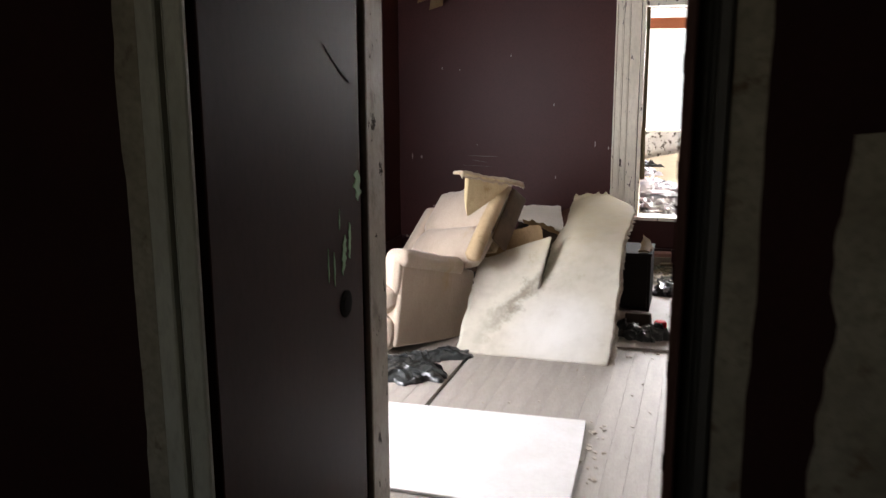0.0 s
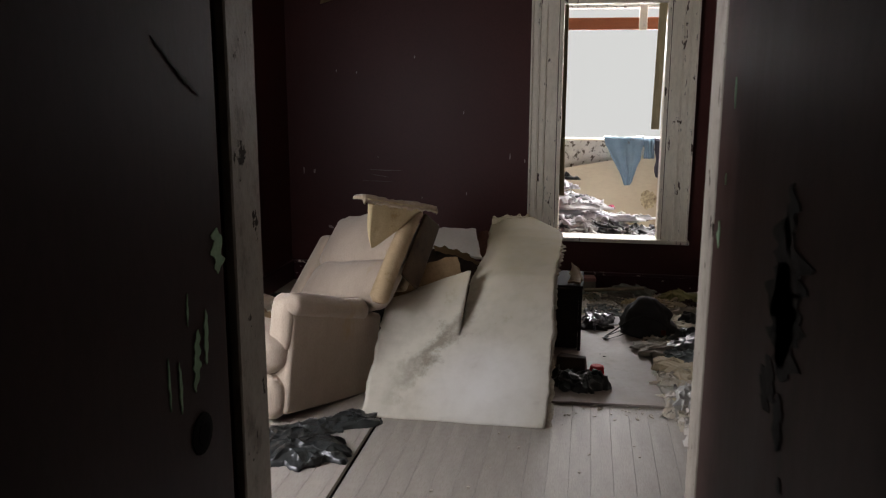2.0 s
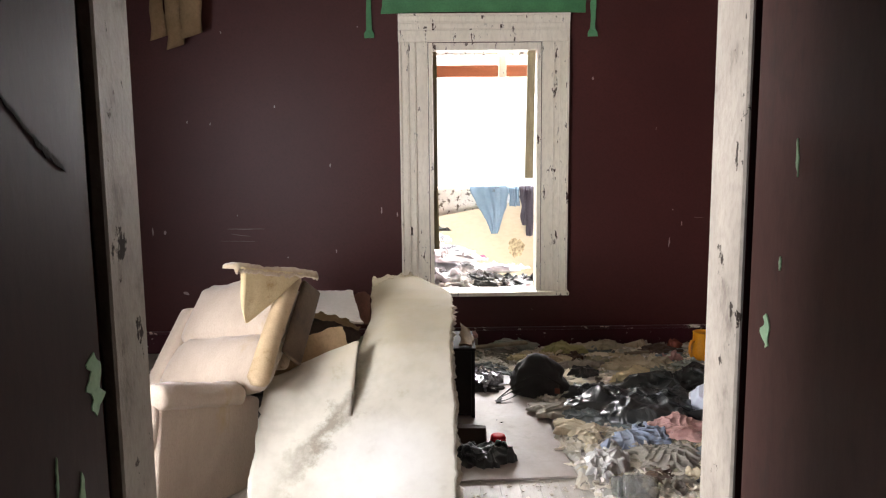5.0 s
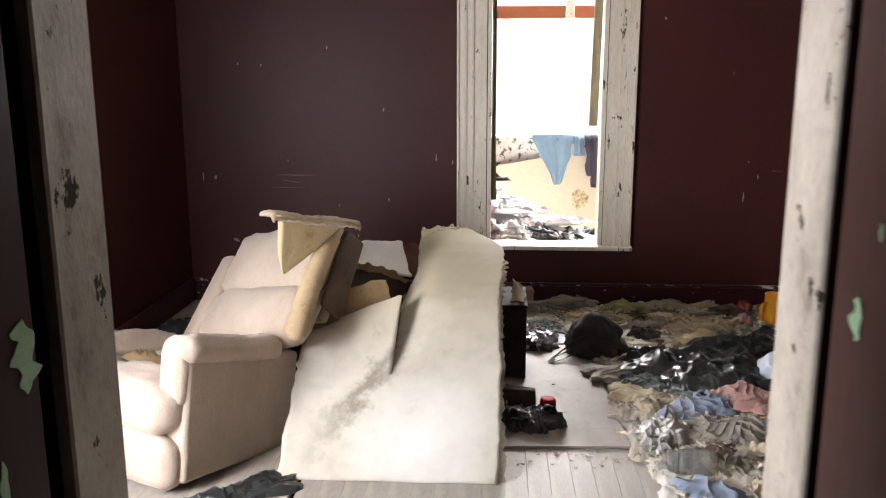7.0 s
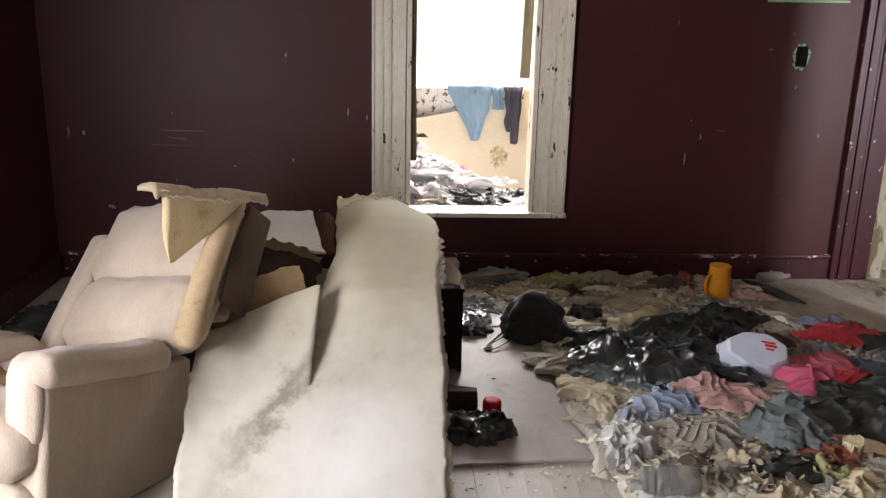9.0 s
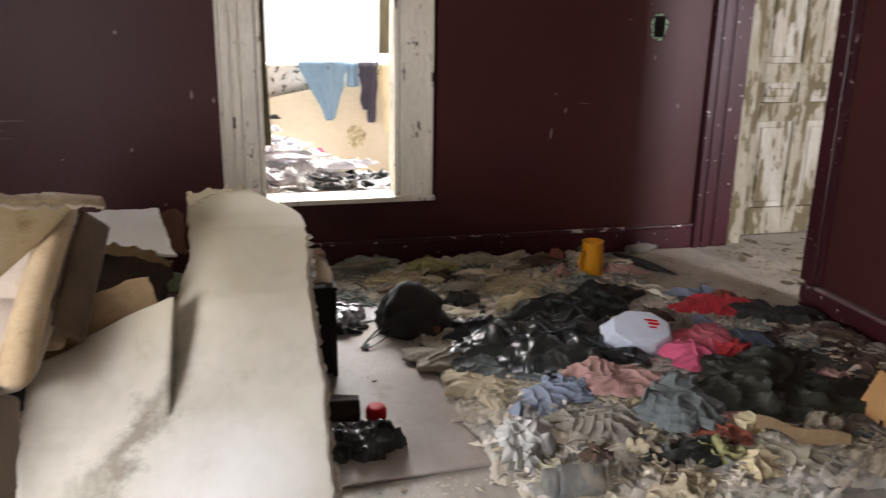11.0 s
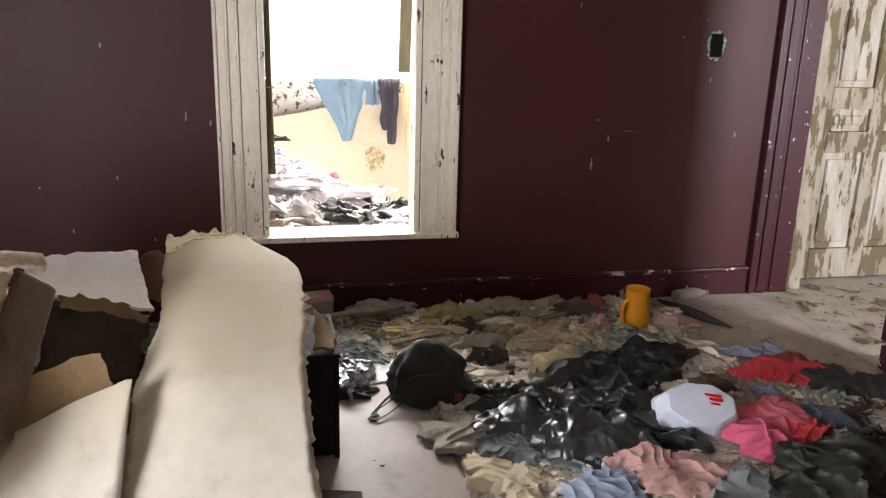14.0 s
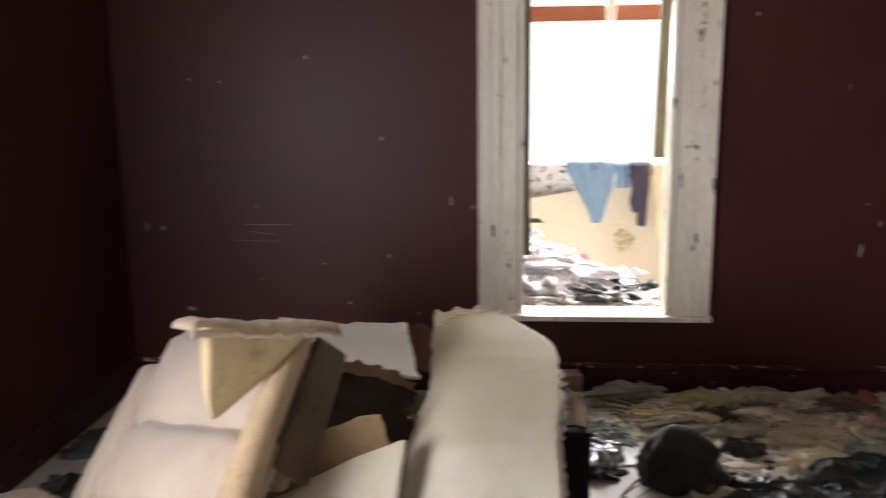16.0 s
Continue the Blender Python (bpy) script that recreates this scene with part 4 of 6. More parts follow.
C_CREAM = cloth("cream_cotton", "e1d3ab", "c4b48d")
C_BROWN = cloth("brown_cotton", "5d4a3a", "4a3a2e")
C_DIRT = cloth("dark_floor_dust", "4c443a", "3a332b")
C_RUST = cloth("rust_cotton", "8a4a36", "6f3b2c")
C_PINK = cloth("pink_cotton", "d9707f", "c55c6c", stain=0.0)
C_HOT = cloth("bright_pink_cotton", "dc6484", "c65272", stain=-0.05)
C_DUSTY = cloth("dusty_pink_fleece", "bd968e", "a37d75")
C_RED = cloth("red_cotton", "cf3a44", "ad2833", stain=0.0)
C_BLUEGREY = cloth("slate_blue_cotton", "4c5560", "3c444e")
C_LTBLUE = cloth("faded_blue_cotton", "929cac", "788394")
C_GREYBLUE = cloth("grey_green_denim", "798180", "676f6e")
C_NAVY = cloth("navy_cotton", "2b3040", "20242f")
C_DARKOLIVE = mat("dark_olive_nylon", rgb("36382c"), rgb("26281f"), 7, 0.5, 0.4, 90)
creased(C_DARKOLIVE, 12, 0.6, 0.014)
C_CHARCOAL = mat("charcoal_nylon", rgb("2d302c"), rgb("1d201c"), 6, 0.5, 0.3, 90)
C_PALEGREY = cloth("pale_grey_plastic_bag", "bdbbb4", "a09e97", 0.4)
C_JEANS = cloth("faded_denim", "7e96a6", "6a8496", stain=-0.05)
C_TROUSER = cloth("dark_grey_trousers", "4a4650", "3b3841", stain=-0.05)
C_WHITE = cloth("white_cotton", "eeeef0", "dcdcdf", stain=-0.1)
C_MIX = mat("black_silver_foil", rgb("f0f1f6"), rgb("1c1c20"), 30, 0.22, 0.3, 60, spec=0.8, metal=0.4)
C_FUR = mat("matted_fur", rgb("a89c85"), rgb("463c30"), 16, 0.95, 0.5, 130, stretch=(1, 4, 1))

creased(C_CHARCOAL, 12, 0.6, 0.014)

# litter of small rags and scraps that nobody could count
litter_mat = mat("rag_litter_scraps", rgb("8f8672"), rgb("6a6250"), 14, 0.95, 0.4, 120)
nt = litter_mat.node_tree
geo = nt.nodes.new("ShaderNodeNewGeometry")
cr = nt.nodes.new("ShaderNodeValToRGB")
for pos, hexa in ((0.0, "938d80"), (0.2, "c6bfac"), (0.38, "e2d9c6"), (0.52, "a9a69c"), (0.66, "b8ad92"), (0.8, "7d7871"), (0.9, "d6cfc8"), (1.0, "ece2cd")):
    e = cr.color_ramp.elements.new(pos) if pos not in (0.0, 1.0) else cr.color_ramp.elements[0 if pos == 0 else -1]
    e.color = (*rgb(hexa), 1)
nt.links.new(geo.outputs["Random Per Island"], cr.inputs["Fac"])
mul = nt.nodes.new("ShaderNodeMix")
mul.data_type, mul.blend_type = "RGBA", "MULTIPLY"
mul.inputs[0].default_value = 0.3
old = nt.nodes["Principled BSDF"].inputs["Base Color"].links[0].from_socket
br = nt.nodes.new("ShaderNodeBrightContrast")
br.inputs["Bright"].default_value = 0.6
nt.links.new(old, br.inputs["Color"])
nt.links.new(cr.outputs["Color"], mul.inputs[6])
nt.links.new(br.outputs["Color"], mul.inputs[7])
nt.links.new(mul.outputs[2], nt.nodes["Principled BSDF"].inputs["Base Color"])


def in_litter(x, y):
    edge = 0.13 + 0.05 * noise.noise(Vector((y * 3, 0, 0)))
    if y < 4.62:
        edge = 0.20
    if y > 6.30:
        edge = -0.4
    return edge < x < 2.16 and 4.30 < y < 6.90 and not (x > 1.55 and y > 6.0 + (x - 1.55) * -0.55) and not (x > 1.75 and y < 4.35)


# the trodden layer of rags under the loose ones
def rag_layer_material():
    m = mat("trodden_rag_layer", rgb("b8b0a0"), rgb("9c9484"), 16, 0.95, 0.6, 150, sheen=0.2)
    n, l = m.node_tree.nodes, m.node_tree.links
    base = n["Principled BSDF"].inputs["Base Color"]
    src = base.links[0].from_socket
    tc, wn_, vo, sep, add = n.new("ShaderNodeTexCoord"), n.new("ShaderNodeTexNoise"), n.new("ShaderNodeTexVoronoi"), n.new("ShaderNodeSeparateColor"), n.new("ShaderNodeMix")
    wn_.inputs["Scale"].default_value, wn_.inputs["Detail"].default_value = 7.0, 5.0
    l.new(tc.outputs["Object"], wn_.inputs["Vector"])
    add.data_type, add.blend_type = "RGBA", "ADD"
    add.inputs[0].default_value = 0.22
    l.new(tc.outputs["Object"], add.inputs[6])
    l.new(wn_.outputs["Color"], add.inputs[7])
    vo.inputs["Scale"].default_value = 8.0
    l.new(add.outputs[2], vo.inputs["Vector"])
    l.new(vo.outputs["Color"], sep.inputs["Color"])
    ramp = n.new("ShaderNodeValToRGB")
    ramp.color_ramp.interpolation = "CONSTANT"
    for pos, hexa in ((0.0, "97958b"), (0.16, "ddd6c7"), (0.34, "b5b2a6"), (0.5, "cfc6b2"), (0.64, "8a877d"), (0.76, "bfb5a0"), (0.88, "e2dcd2"), (1.0, "a09d8f")):
        e = ramp.color_ramp.elements.new(pos) if pos not in (0.0, 1.0) else ramp.color_ramp.elements[0 if pos == 0 else -1]
        e.color = (*rgb(hexa), 1)
    l.new(sep.outputs[0], ramp.inputs["Fac"])
    mx = n.new("ShaderNodeMix")
    mx.data_type = "RGBA"
    mx.inputs[0].default_value = 0.3
    l.new(ramp.outputs["Color"], mx.inputs[6])
    l.new(src, mx.inputs[7])
    l.new(mx.outputs[2], base)
    return m


def rag_height(x, y):
    w = Vector((noise.noise(Vector((x * 4, y * 4, 1))), noise.noise(Vector((x * 4, y * 4, 7))), 0)) * 0.10
    z = 0.0
    for ang, fr, run, amp in ((0.5, 30, 4.0, 0.018), (2.1, 46, 5.0, 0.011), (1.2, 80, 4.0, 0.005)):
        turn = ang + 1.6 * noise.noise(Vector((x * 2.2, y * 2.2, ang)))
        c, s = math.cos(turn), math.sin(turn)
        px, py = x + w.x, y + w.y
        z += amp * (1 - min(1, abs(noise.noise(Vector(((px * c + py * s) * fr / run, (py * c - px * s) * fr, ang)))) * 2.3)) ** 1.3
    return z + 0.010 * (1 + noise.noise(Vector((x * 5, y * 5, 3))))


bm = bmesh.new()
NX, NY = 200, 250
grid = {}
for i in range(NX + 1):
    for j in range(NY + 1):
        x, y = -0.4 + 2.56 * i / NX, 4.30 + 2.60 * j / NY
        xe, ye = x + 0.05 * noise.noise(Vector((x * 9, y * 9, 2))), y + 0.05 * noise.noise(Vector((x * 9, y * 9, 6)))
        if in_litter(xe, ye):
            grid[i, j] = bm.verts.new((x, y, rag_height(x, y)))
for (i, j), v in grid.items():
    if (i + 1, j) in grid and (i, j + 1) in grid and (i + 1, j + 1) in grid:
        bm.faces.new((v, grid[i + 1, j], grid[i + 1, j + 1], grid[i, j + 1]))
for v in bm.verts:
    if v.is_boundary:
        v.co.z = 0.001
solid("rag_layer", bm, rag_layer_material(), "trodden layer of grey and beige wrinkled rags", "litter", kind="stuff", smooth=True)
rnd = random.Random(11)
bm = bmesh.new()
spots = 0
while spots < 1150:
    x, y = rnd.uniform(-0.4, 2.16), rnd.uniform(4.30, 6.92)
    if not in_litter(x, y):
        continue
    spots += 1
    big = rnd.random()
    rx, ry = (rnd.uniform(0.03, 0.12) if x > 0.35 else rnd.uniform(0.02, 0.06)), (rnd.uniform(0.009, 0.030) if x > 0.35 else rnd.uniform(0.005, 0.014))
    rows = crumple_rows(rx, ry, rnd.uniform(0.002, 0.02), spots * 0.37, rnd.uniform(0.35, 0.9), rings=7, spokes=22, freq=44, run=7, lobes=0.28)
    m = pose(x, y, rnd.uniform(0.004, 0.026), rnd.uniform(-6, 6), rnd.uniform(-6, 6), rnd.uniform(0, 360))
    vs = bridge_rows(bm, [[m @ Vector(p) for p in r] for r in rows], True)
    bm.faces.new(vs[0])
solid("rag_litter", bm, litter_mat, "trampled grey and beige rags and scraps on the floor", "litter", kind="stuff", smooth=True)

# crumbs and paint flakes
bm = bmesh.new()
rnd = random.Random(5)


def crumbs(count, fx, fy, size):
    for _ in range(count):
        x, y = fx(), fy()
        s = rnd.uniform(*size)
        m = pose(x, y, s * 0.25 + 0.002, rnd.uniform(-20, 20), rnd.uniform(-20, 20), rnd.uniform(0, 360)) @ Matrix.Diagonal((s, s * rnd.uniform(0.4, 1), s * rnd.uniform(0.12, 0.5), 1))
        bmesh.ops.create_cube(bm, size=1, matrix=m)


def flat_bits(count, fx, fy, size):
    """Flat curled flakes with uneven outlines."""
    for _ in range(count):
        s = rnd.uniform(*size)
        m = pose(fx(), fy(), 0.004, rnd.uniform(-7, 7), rnd.uniform(-7, 7), rnd.uniform(0, 360))
        k = rnd.choice((5, 6, 7))
        ring = [m @ Vector((s * 0.5 * rnd.uniform(0.6, 1.1) * math.cos(2 * math.pi * i / k), s * 0.3 * rnd.uniform(0.6, 1.1) * math.sin(2 * math.pi * i / k), rnd.uniform(0, 0.12) * s)) for i in range(k)]
        vs = [[bm.verts.new(p + Vector((0, 0, d))) for p in ring] for d in (0, 0.0015)]
        bm.faces.new(vs[0][::-1]), bm.faces.new(vs[1])
        for i in range(k):
            bm.faces.new((vs[0][i], vs[0][(i + 1) % k], vs[1][(i + 1) % k], vs[1][i]))


crumbs(120, lambda: rnd.gauss(0.1, 0.35), lambda: rnd.gauss(4.62, 0.06), (0.003, 0.016))
crumbs(60, lambda: rnd.uniform(-1.2, 0.3), lambda: rnd.uniform(3.0, 4.5), (0.004, 0.014))
crumbs(30, lambda: rnd.gauss(-0.36, 0.03), lambda: rnd.uniform(2.95, 3.6), (0.004, 0.024))
solid("floor_crumbs", bm, M_GYPSUM, "plaster crumbs and broken bits on the floor boards", "debris", kind="stuff")
bm = bmesh.new()
flat_bits(300, lambda: rnd.uniform(2.3, 3.4), lambda: rnd.uniform(5.9, 7.0), (0.008, 0.045))
flat_bits(46, lambda: rnd.uniform(2.3, 3.2), lambda: rnd.uniform(6.1, 7.0), (0.05, 0.17))
flat_bits(60, lambda: rnd.uniform(1.6, 2.3), lambda: rnd.uniform(5.9, 6.9), (0.004, 0.018))
solid("paint_flakes", bm, M_PEEL_DOOR, "curled pale paint flakes before the peeling door", "debris", kind="stuff")
bm = bmesh.new()
crumbs(8, lambda: rnd.gauss(-0.2, 0.06), lambda: rnd.gauss(5.45, 0.06), (0.01, 0.03))
crumbs(90, lambda: rnd.uniform(1.5, 2.18), lambda: rnd.uniform(4.7, 5.7), (0.01, 0.05))
solid("dark_bits", bm, M_BLACK_WOOD, "small dark crumbs of rubbish", "debris", kind="stuff")

G = "clothes strewn over the floor"
for i, (x, y, rx, ry, rot, h, mt, label, base) in enumerate([
    (0.06, 6.86, 0.20, 0.09, 5, 0.07, C_GREYGREEN, "crumpled grey-green shirt by the baseboard", 0.02),
    (0.40, 6.76, 0.15, 0.09, -10, 0.06, C_OLIVE, "crumpled olive cloth by the baseboard", 0.02),
    (0.66, 6.82, 0.19, 0.09, 4, 0.06, C_SAGE, "flat sage-beige cloth by the baseboard", 0.03),
    (0.93, 6.83, 0.07, 0.05, 0, 0.04, C_BEIGE, "small beige rag by the baseboard", 0.03),
    (1.08, 6.74, 0.16, 0.10, 8, 0.06, C_BROWN, "dark brown crumpled cloth", 0.02),
    (1.19, 6.76, 0.05, 0.05, 8, 0.05, C_RUST, "rust-coloured rag among the floor litter", 0.05),
    (1.52, 6.52, 0.11, 0.07, -20, 0.06, C_DUSTY, "dusty pink wadded cloth beside the mug", 0.01),
    (1.46, 6.38, 0.12, 0.07, 10, 0.03, C_GREY, "grey wadded cloth among the floor litter", 0.005),
    (0.50, 6.40, 0.20, 0.09, 12, 0.05, C_GREY, "rumpled grey cloth among the floor litter", 0.02),
    (0.78, 6.36, 0.18, 0.10, -8, 0.06, C_BEIGE, "rumpled beige cloth among the floor litter", 0.025),
    (0.74, 6.12, 0.16, 0.08, 22, 0.06, C_CREAM, "rumpled cream cloth among the floor litter", 0.025),
    (0.30, 6.55, 0.14, 0.06, 0, 0.04, C_BEIGE, "rumpled beige rag among the floor litter", 0.02),
    (0.97, 6.42, 0.13, 0.07, 40, 0.05, C_BEIGE, "rumpled beige rag among the floor litter", 0.02),
    (1.10, 6.52, 0.07, 0.04, 0, 0.05, C_DUSTY, "small salmon-pink rag among the floor litter", 0.02),
    (0.20, 5.58, 0.13, 0.15, 30, 0.05, C_GREY, "trampled grey cloth among the floor litter", 0.015),
    (0.25, 5.25, 0.11, 0.17, 10, 0.05, C_BEIGE, "trampled beige cloth among the floor litter", 0.015),
    (0.31, 5.42, 0.10, 0.12, 60, 0.05, C_GREYBLUE, "trampled grey-green cloth among the floor litter", 0.02),
    (1.68, 5.86, 0.20, 0.14, -20, 0.08, C_RED, "red wadded cotton shirt", 0.02),
    (1.78, 5.92, 0.07, 0.07, 0, 0.06, C_RUST, "dark red printed rag", 0.04),
    (1.91, 5.70, 0.21, 0.15, -25, 0.10, M_BLACK_CLOTH, "black wadded jumper among the floor litter", 0.02),
    (1.36, 5.46, 0.18, 0.13, 25, 0.10, C_PINK, "pink crumpled top among the floor litter", 0.02),
    (1.24, 5.29, 0.14, 0.12, -30, 0.09, C_HOT, "bright pink crumpled cloth", 0.03),
    (1.44, 5.32, 0.10, 0.08, 10, 0.07, C_RED, "bright red cloth among the floor litter", 0.02),
    (1.57, 5.44, 0.13, 0.07, -15, 0.10, C_BLUEGREY, "slate blue crumpled cloth", 0.02),
    (1.48, 5.66, 0.06, 0.05, 0, 0.05, C_LTBLUE, "small blue rag among the floor litter", 0.03),
    (1.27, 5.77, 0.12, 0.07, 10, 0.07, C_BROWN, "brown rag with frayed pale edge", 0.02),
    (1.38, 5.63, 0.10, 0.06, 10, 0.06, C_GREY, "grey rag among the floor litter", 0.02),
    (0.52, 5.10, 0.18, 0.10, 35, 0.06, C_LTBLUE, "faded blue striped shirt, crumpled", 0.02),
    (0.68, 5.30, 0.22, 0.08, 20, 0.06, C_NAVY, "dark blue rumpled cloth", 0.01),
    (0.82, 5.14, 0.22, 0.13, -18, 0.07, C_DUSTY, "dusty pink fleece garment", 0.04),
    (0.96, 4.93, 0.15, 0.22, -30, 0.08, C_GREYBLUE, "grey-green trousers, crumpled among the floor litter", 0.05),
    (0.60, 4.84, 0.19, 0.13, -12, 0.07, C_GREY, "grey wadded sack among the floor litter", 0.02),
    (1.07, 4.80, 0.10, 0.06, 20, 0.06, C_DUSTY, "pink rag among the floor litter", 0.02),
    (1.00, 4.68, 0.09, 0.05, -20, 0.05, C_RUST, "dark red printed rag", 0.02),
    (1.13, 4.72, 0.09, 0.06, 30, 0.06, C_CREAM, "cream rag among the floor litter", 0.02),
    (0.93, 4.60, 0.10, 0.06, 10, 0.05, C_OLIVE, "olive rag among the floor litter", 0.01),
    (1.18, 4.52, 0.14, 0.08, -15, 0.05, C_SAGE, "khaki crumpled cloth among the floor litter", 0.01),
    (1.02, 4.50, 0.07, 0.08, 15, 0.06, C_CREAM, "yellowish crumpled rag among the floor litter", 0.01),
    (0.80, 4.60, 0.14, 0.08, 0, 0.05, C_CHARCOAL, "charcoal wadded cloth among the floor litter", 0.01),
    (1.44, 4.40, 0.13, 0.15, 20, 0.09, C_FUR, "matted brown and white fur garment", 0.02),
    (1.40, 4.62, 0.10, 0.07, -20, 0.08, C_FUR, "matted fur scrap among the floor litter", 0.02),
    (2.04, 5.46, 0.12, 0.08, -40, 0.08, C_BROWN, "dusty brown wadded cloth by the partition", 0.01),
    (1.84, 5.36, 0.10, 0.07, 0, 0.07, C_GREY, "dusty grey wadded cloth", 0.01),
    (1.72, 5.00, 0.10, 0.07, 10, 0.07, C_DUSTY, "dull mauve wadded cloth", 0.01),
    (1.92, 5.18, 0.14, 0.10, 30, 0.05, C_BROWN, "brown trampled cloth among the floor litter", 0.005),
    (2.02, 4.85, 0.12, 0.16, 0, 0.04, C_BROWN, "brown trampled cloth among the floor litter", 0.005),
    (1.30, 4.98, 0.16, 0.12, 0, 0.05, C_CHARCOAL, "charcoal trampled cloth among the floor litter", 0.01),
    (0.50, 4.55, 0.16, 0.09, 15, 0.05, C_GREY, "grey trampled cloth among the floor litter", 0.01),
    (0.36, 4.34, 0.12, 0.06, -15, 0.05, C_LTBLUE, "faded blue rag on the boards", 0.005),
    (0.68, 4.42, 0.13, 0.08, 25, 0.05, C_BEIGE, "beige trampled cloth among the floor litter", 0.005),
    (0.10, 6.60, 0.10, 0.05, 25, 0.03, C_CREAM, "pale scrap of cloth", 0.02),
    (1.72, 6.12, 0.16, 0.04, -10, 0.02, C_LTBLUE, "thin pale blue strap of cloth", 0.003),
]):
    garment("garment", x, y, rx, ry, rot, h, mt, label, base=base + 0.012, seed=i + 1, group=G, fold=rnd.uniform(0.6, 1.05), freq=rnd.uniform(17, 30), run=rnd.uniform(2.4, 6))

rnd = random.Random(77)
loose = 0
kinds = ((C_BEIGE, "beige"), (C_GREY, "grey"), (C_SAGE, "sage-beige"), (C_GREYBLUE, "grey-green"), (C_GREYGREEN, "grey-green"), (C_BEIGE, "beige"), (C_BROWN, "brown"), (C_GREY, "grey"))
while loose < 84:
    x, y = rnd.uniform(-0.3, 2.0), rnd.uniform(4.4, 6.8)
    if not in_litter(x - 0.05, y) or not in_litter(x + 0.05, y) or (0.25 < x < 1.25 and 5.35 < y < 6.05) or (1.05 < x < 1.75 and 4.7 < y < 5.6):
        continue
    mt, word = kinds[loose % len(kinds)]
    long = rnd.uniform(0.08, 0.17)
    garment("rag", x, y, long, long * rnd.uniform(0.35, 0.7), rnd.uniform(0, 180), rnd.uniform(0.02, 0.05), mt, word + " crumpled rag among the floor litter", "rag", 0.014, 300 + loose, "rags over the floor", rnd.uniform(0.8, 1.2), rnd.uniform(26, 44))
    loose += 1

# flat rag shapes added to stand for the dark dusty floor here
for k, (x, y, rx, ry, rot) in enumerate(((1.78, 5.22, 0.20, 0.14, 20), (2.00, 5.08, 0.16, 0.20, 10), (1.84, 4.98, 0.18, 0.15, -30), (2.04, 5.36, 0.12, 0.16, 5), (1.92, 4.76, 0.18, 0.14, 40), (2.06, 4.62, 0.12, 0.16, 0), (1.70, 5.42, 0.12, 0.09, -15), (1.78, 4.66, 0.12, 0.12, 0))):
    garment("rag", x, y, rx, ry, rot, 0.03, (C_DIRT, C_BROWN)[k % 2], "flat dark brown heap standing in for the dusty floor", "rag", 0.018, 400 + k, "rags over the floor", 0.7, 26)

# black rubbish bag and dark coat
B = "black rubbish bags"
garment("rubbish_bag", 0.63, 5.58, 0.40, 0.25, -28, 0.09, M_BLACK_PLASTIC, "large shiny black rubbish bag, torn and flattened", "rubbish bag", 0.035, 61, B, 1.4, 14, 2.0, film=True)
garment("rubbish_bag", 0.42, 5.76, 0.12, 0.10, 20, 0.07, M_BLACK_PLASTIC, "shiny black bag mouth, crumpled", "rubbish bag", 0.03, 62, B, 1.6, 22, 2.0, film=True)
garment("dark_coat", 0.98, 5.97, 0.40, 0.20, 32, 0.14, C_CHARCOAL, "long charcoal coat spread over the rags", "coat", 0.03, 63, "", 1.5, 15, 3.2)
garment("rubbish_bag", 0.93, 5.62, 0.15, 0.13, 0, 0.09, M_BLACK_PLASTIC, "shiny black bag, crumpled", "rubbish bag", 0.04, 64, B, 1.1, 16, 2.0, film=True)
garment("dark_jacket", 1.43, 4.98, 0.35, 0.29, 20, 0.11, C_DARKOLIVE, "dark olive nylon jacket in a heap", "jacket", 0.045, 65, "", 1.5, 15, 3.0)
garment("rubbish_bag", -0.28, 4.93, 0.15, 0.09, -6, 0.10, M_BLACK_PLASTIC, "small black plastic bag on the flat panel", "rubbish bag", 0.015, 66, B, 1.4, 22, 2.0, film=True)
garment("rubbish_bag", -1.45, 3.97, 0.22, 0.17, -20, 0.07, M_BLACK_PLASTIC, "grey-black plastic bag before the recliner", "rubbish bag", 0.0, 67, B, 0.9, 22, 2.0, film=True)
# bag widened so that its black also stands for the chair's shade
garment("rubbish_bag", -1.40, 4.21, 0.24, 0.12, 38, 0.04, M_BLACK_PLASTIC, "black plastic under the recliner, spread wider for the shade there", "rubbish bag", 0.0, 68, B, 0.7, 22, 2.0, film=True)
garment("plastic_bag", 0.31, 4.83, 0.10, 0.16, -15, 0.08, C_PALEGREY, "dull translucent grey plastic bag", "plastic bag", 0.02, 69, "", 1.2, 22, 2, film=True)
garment("striped_wrapper", -0.165, 6.14, 0.085, 0.15, 0, 0.05, C_MIX, "crumpled black and silver wrapper", "wrapper", 0.014, 70, "", 1.4, 30, 1.4, film=True)
garment("black_cloth", -0.19, 5.98, 0.13, 0.05, 5, 0.03, M_BLACK_CLOTH, "black folded cloth on the panel", "cloth", 0.014, 71)
garment("dark_shoe", 0.46, 6.22, 0.11, 0.06, 25, 0.07, M_BLACK_PLASTIC, "worn shiny black shoe among the rags", "shoe", 0.03, 72, "", 0.8)
tagged(garment("rubble_mound", -1.00, 6.12, 0.36, 0.36, 0, 0.52, C_BROWN, "dark mound of broken wall and rags", "debris", 0.0, 73, "", 2.4, 12, 2.0, lobes=0.2), kind="stuff")
# the foil pattern puts this bag's glints into its colour
garment("rubbish_bag", -1.14, 5.32, 0.12, 0.11, 0, 0.62, C_MIX, "black and silver bag behind the recliner, glints painted in", "rubbish bag", 0.0, 74, B, 1.6, 22, 2.0, film=True)


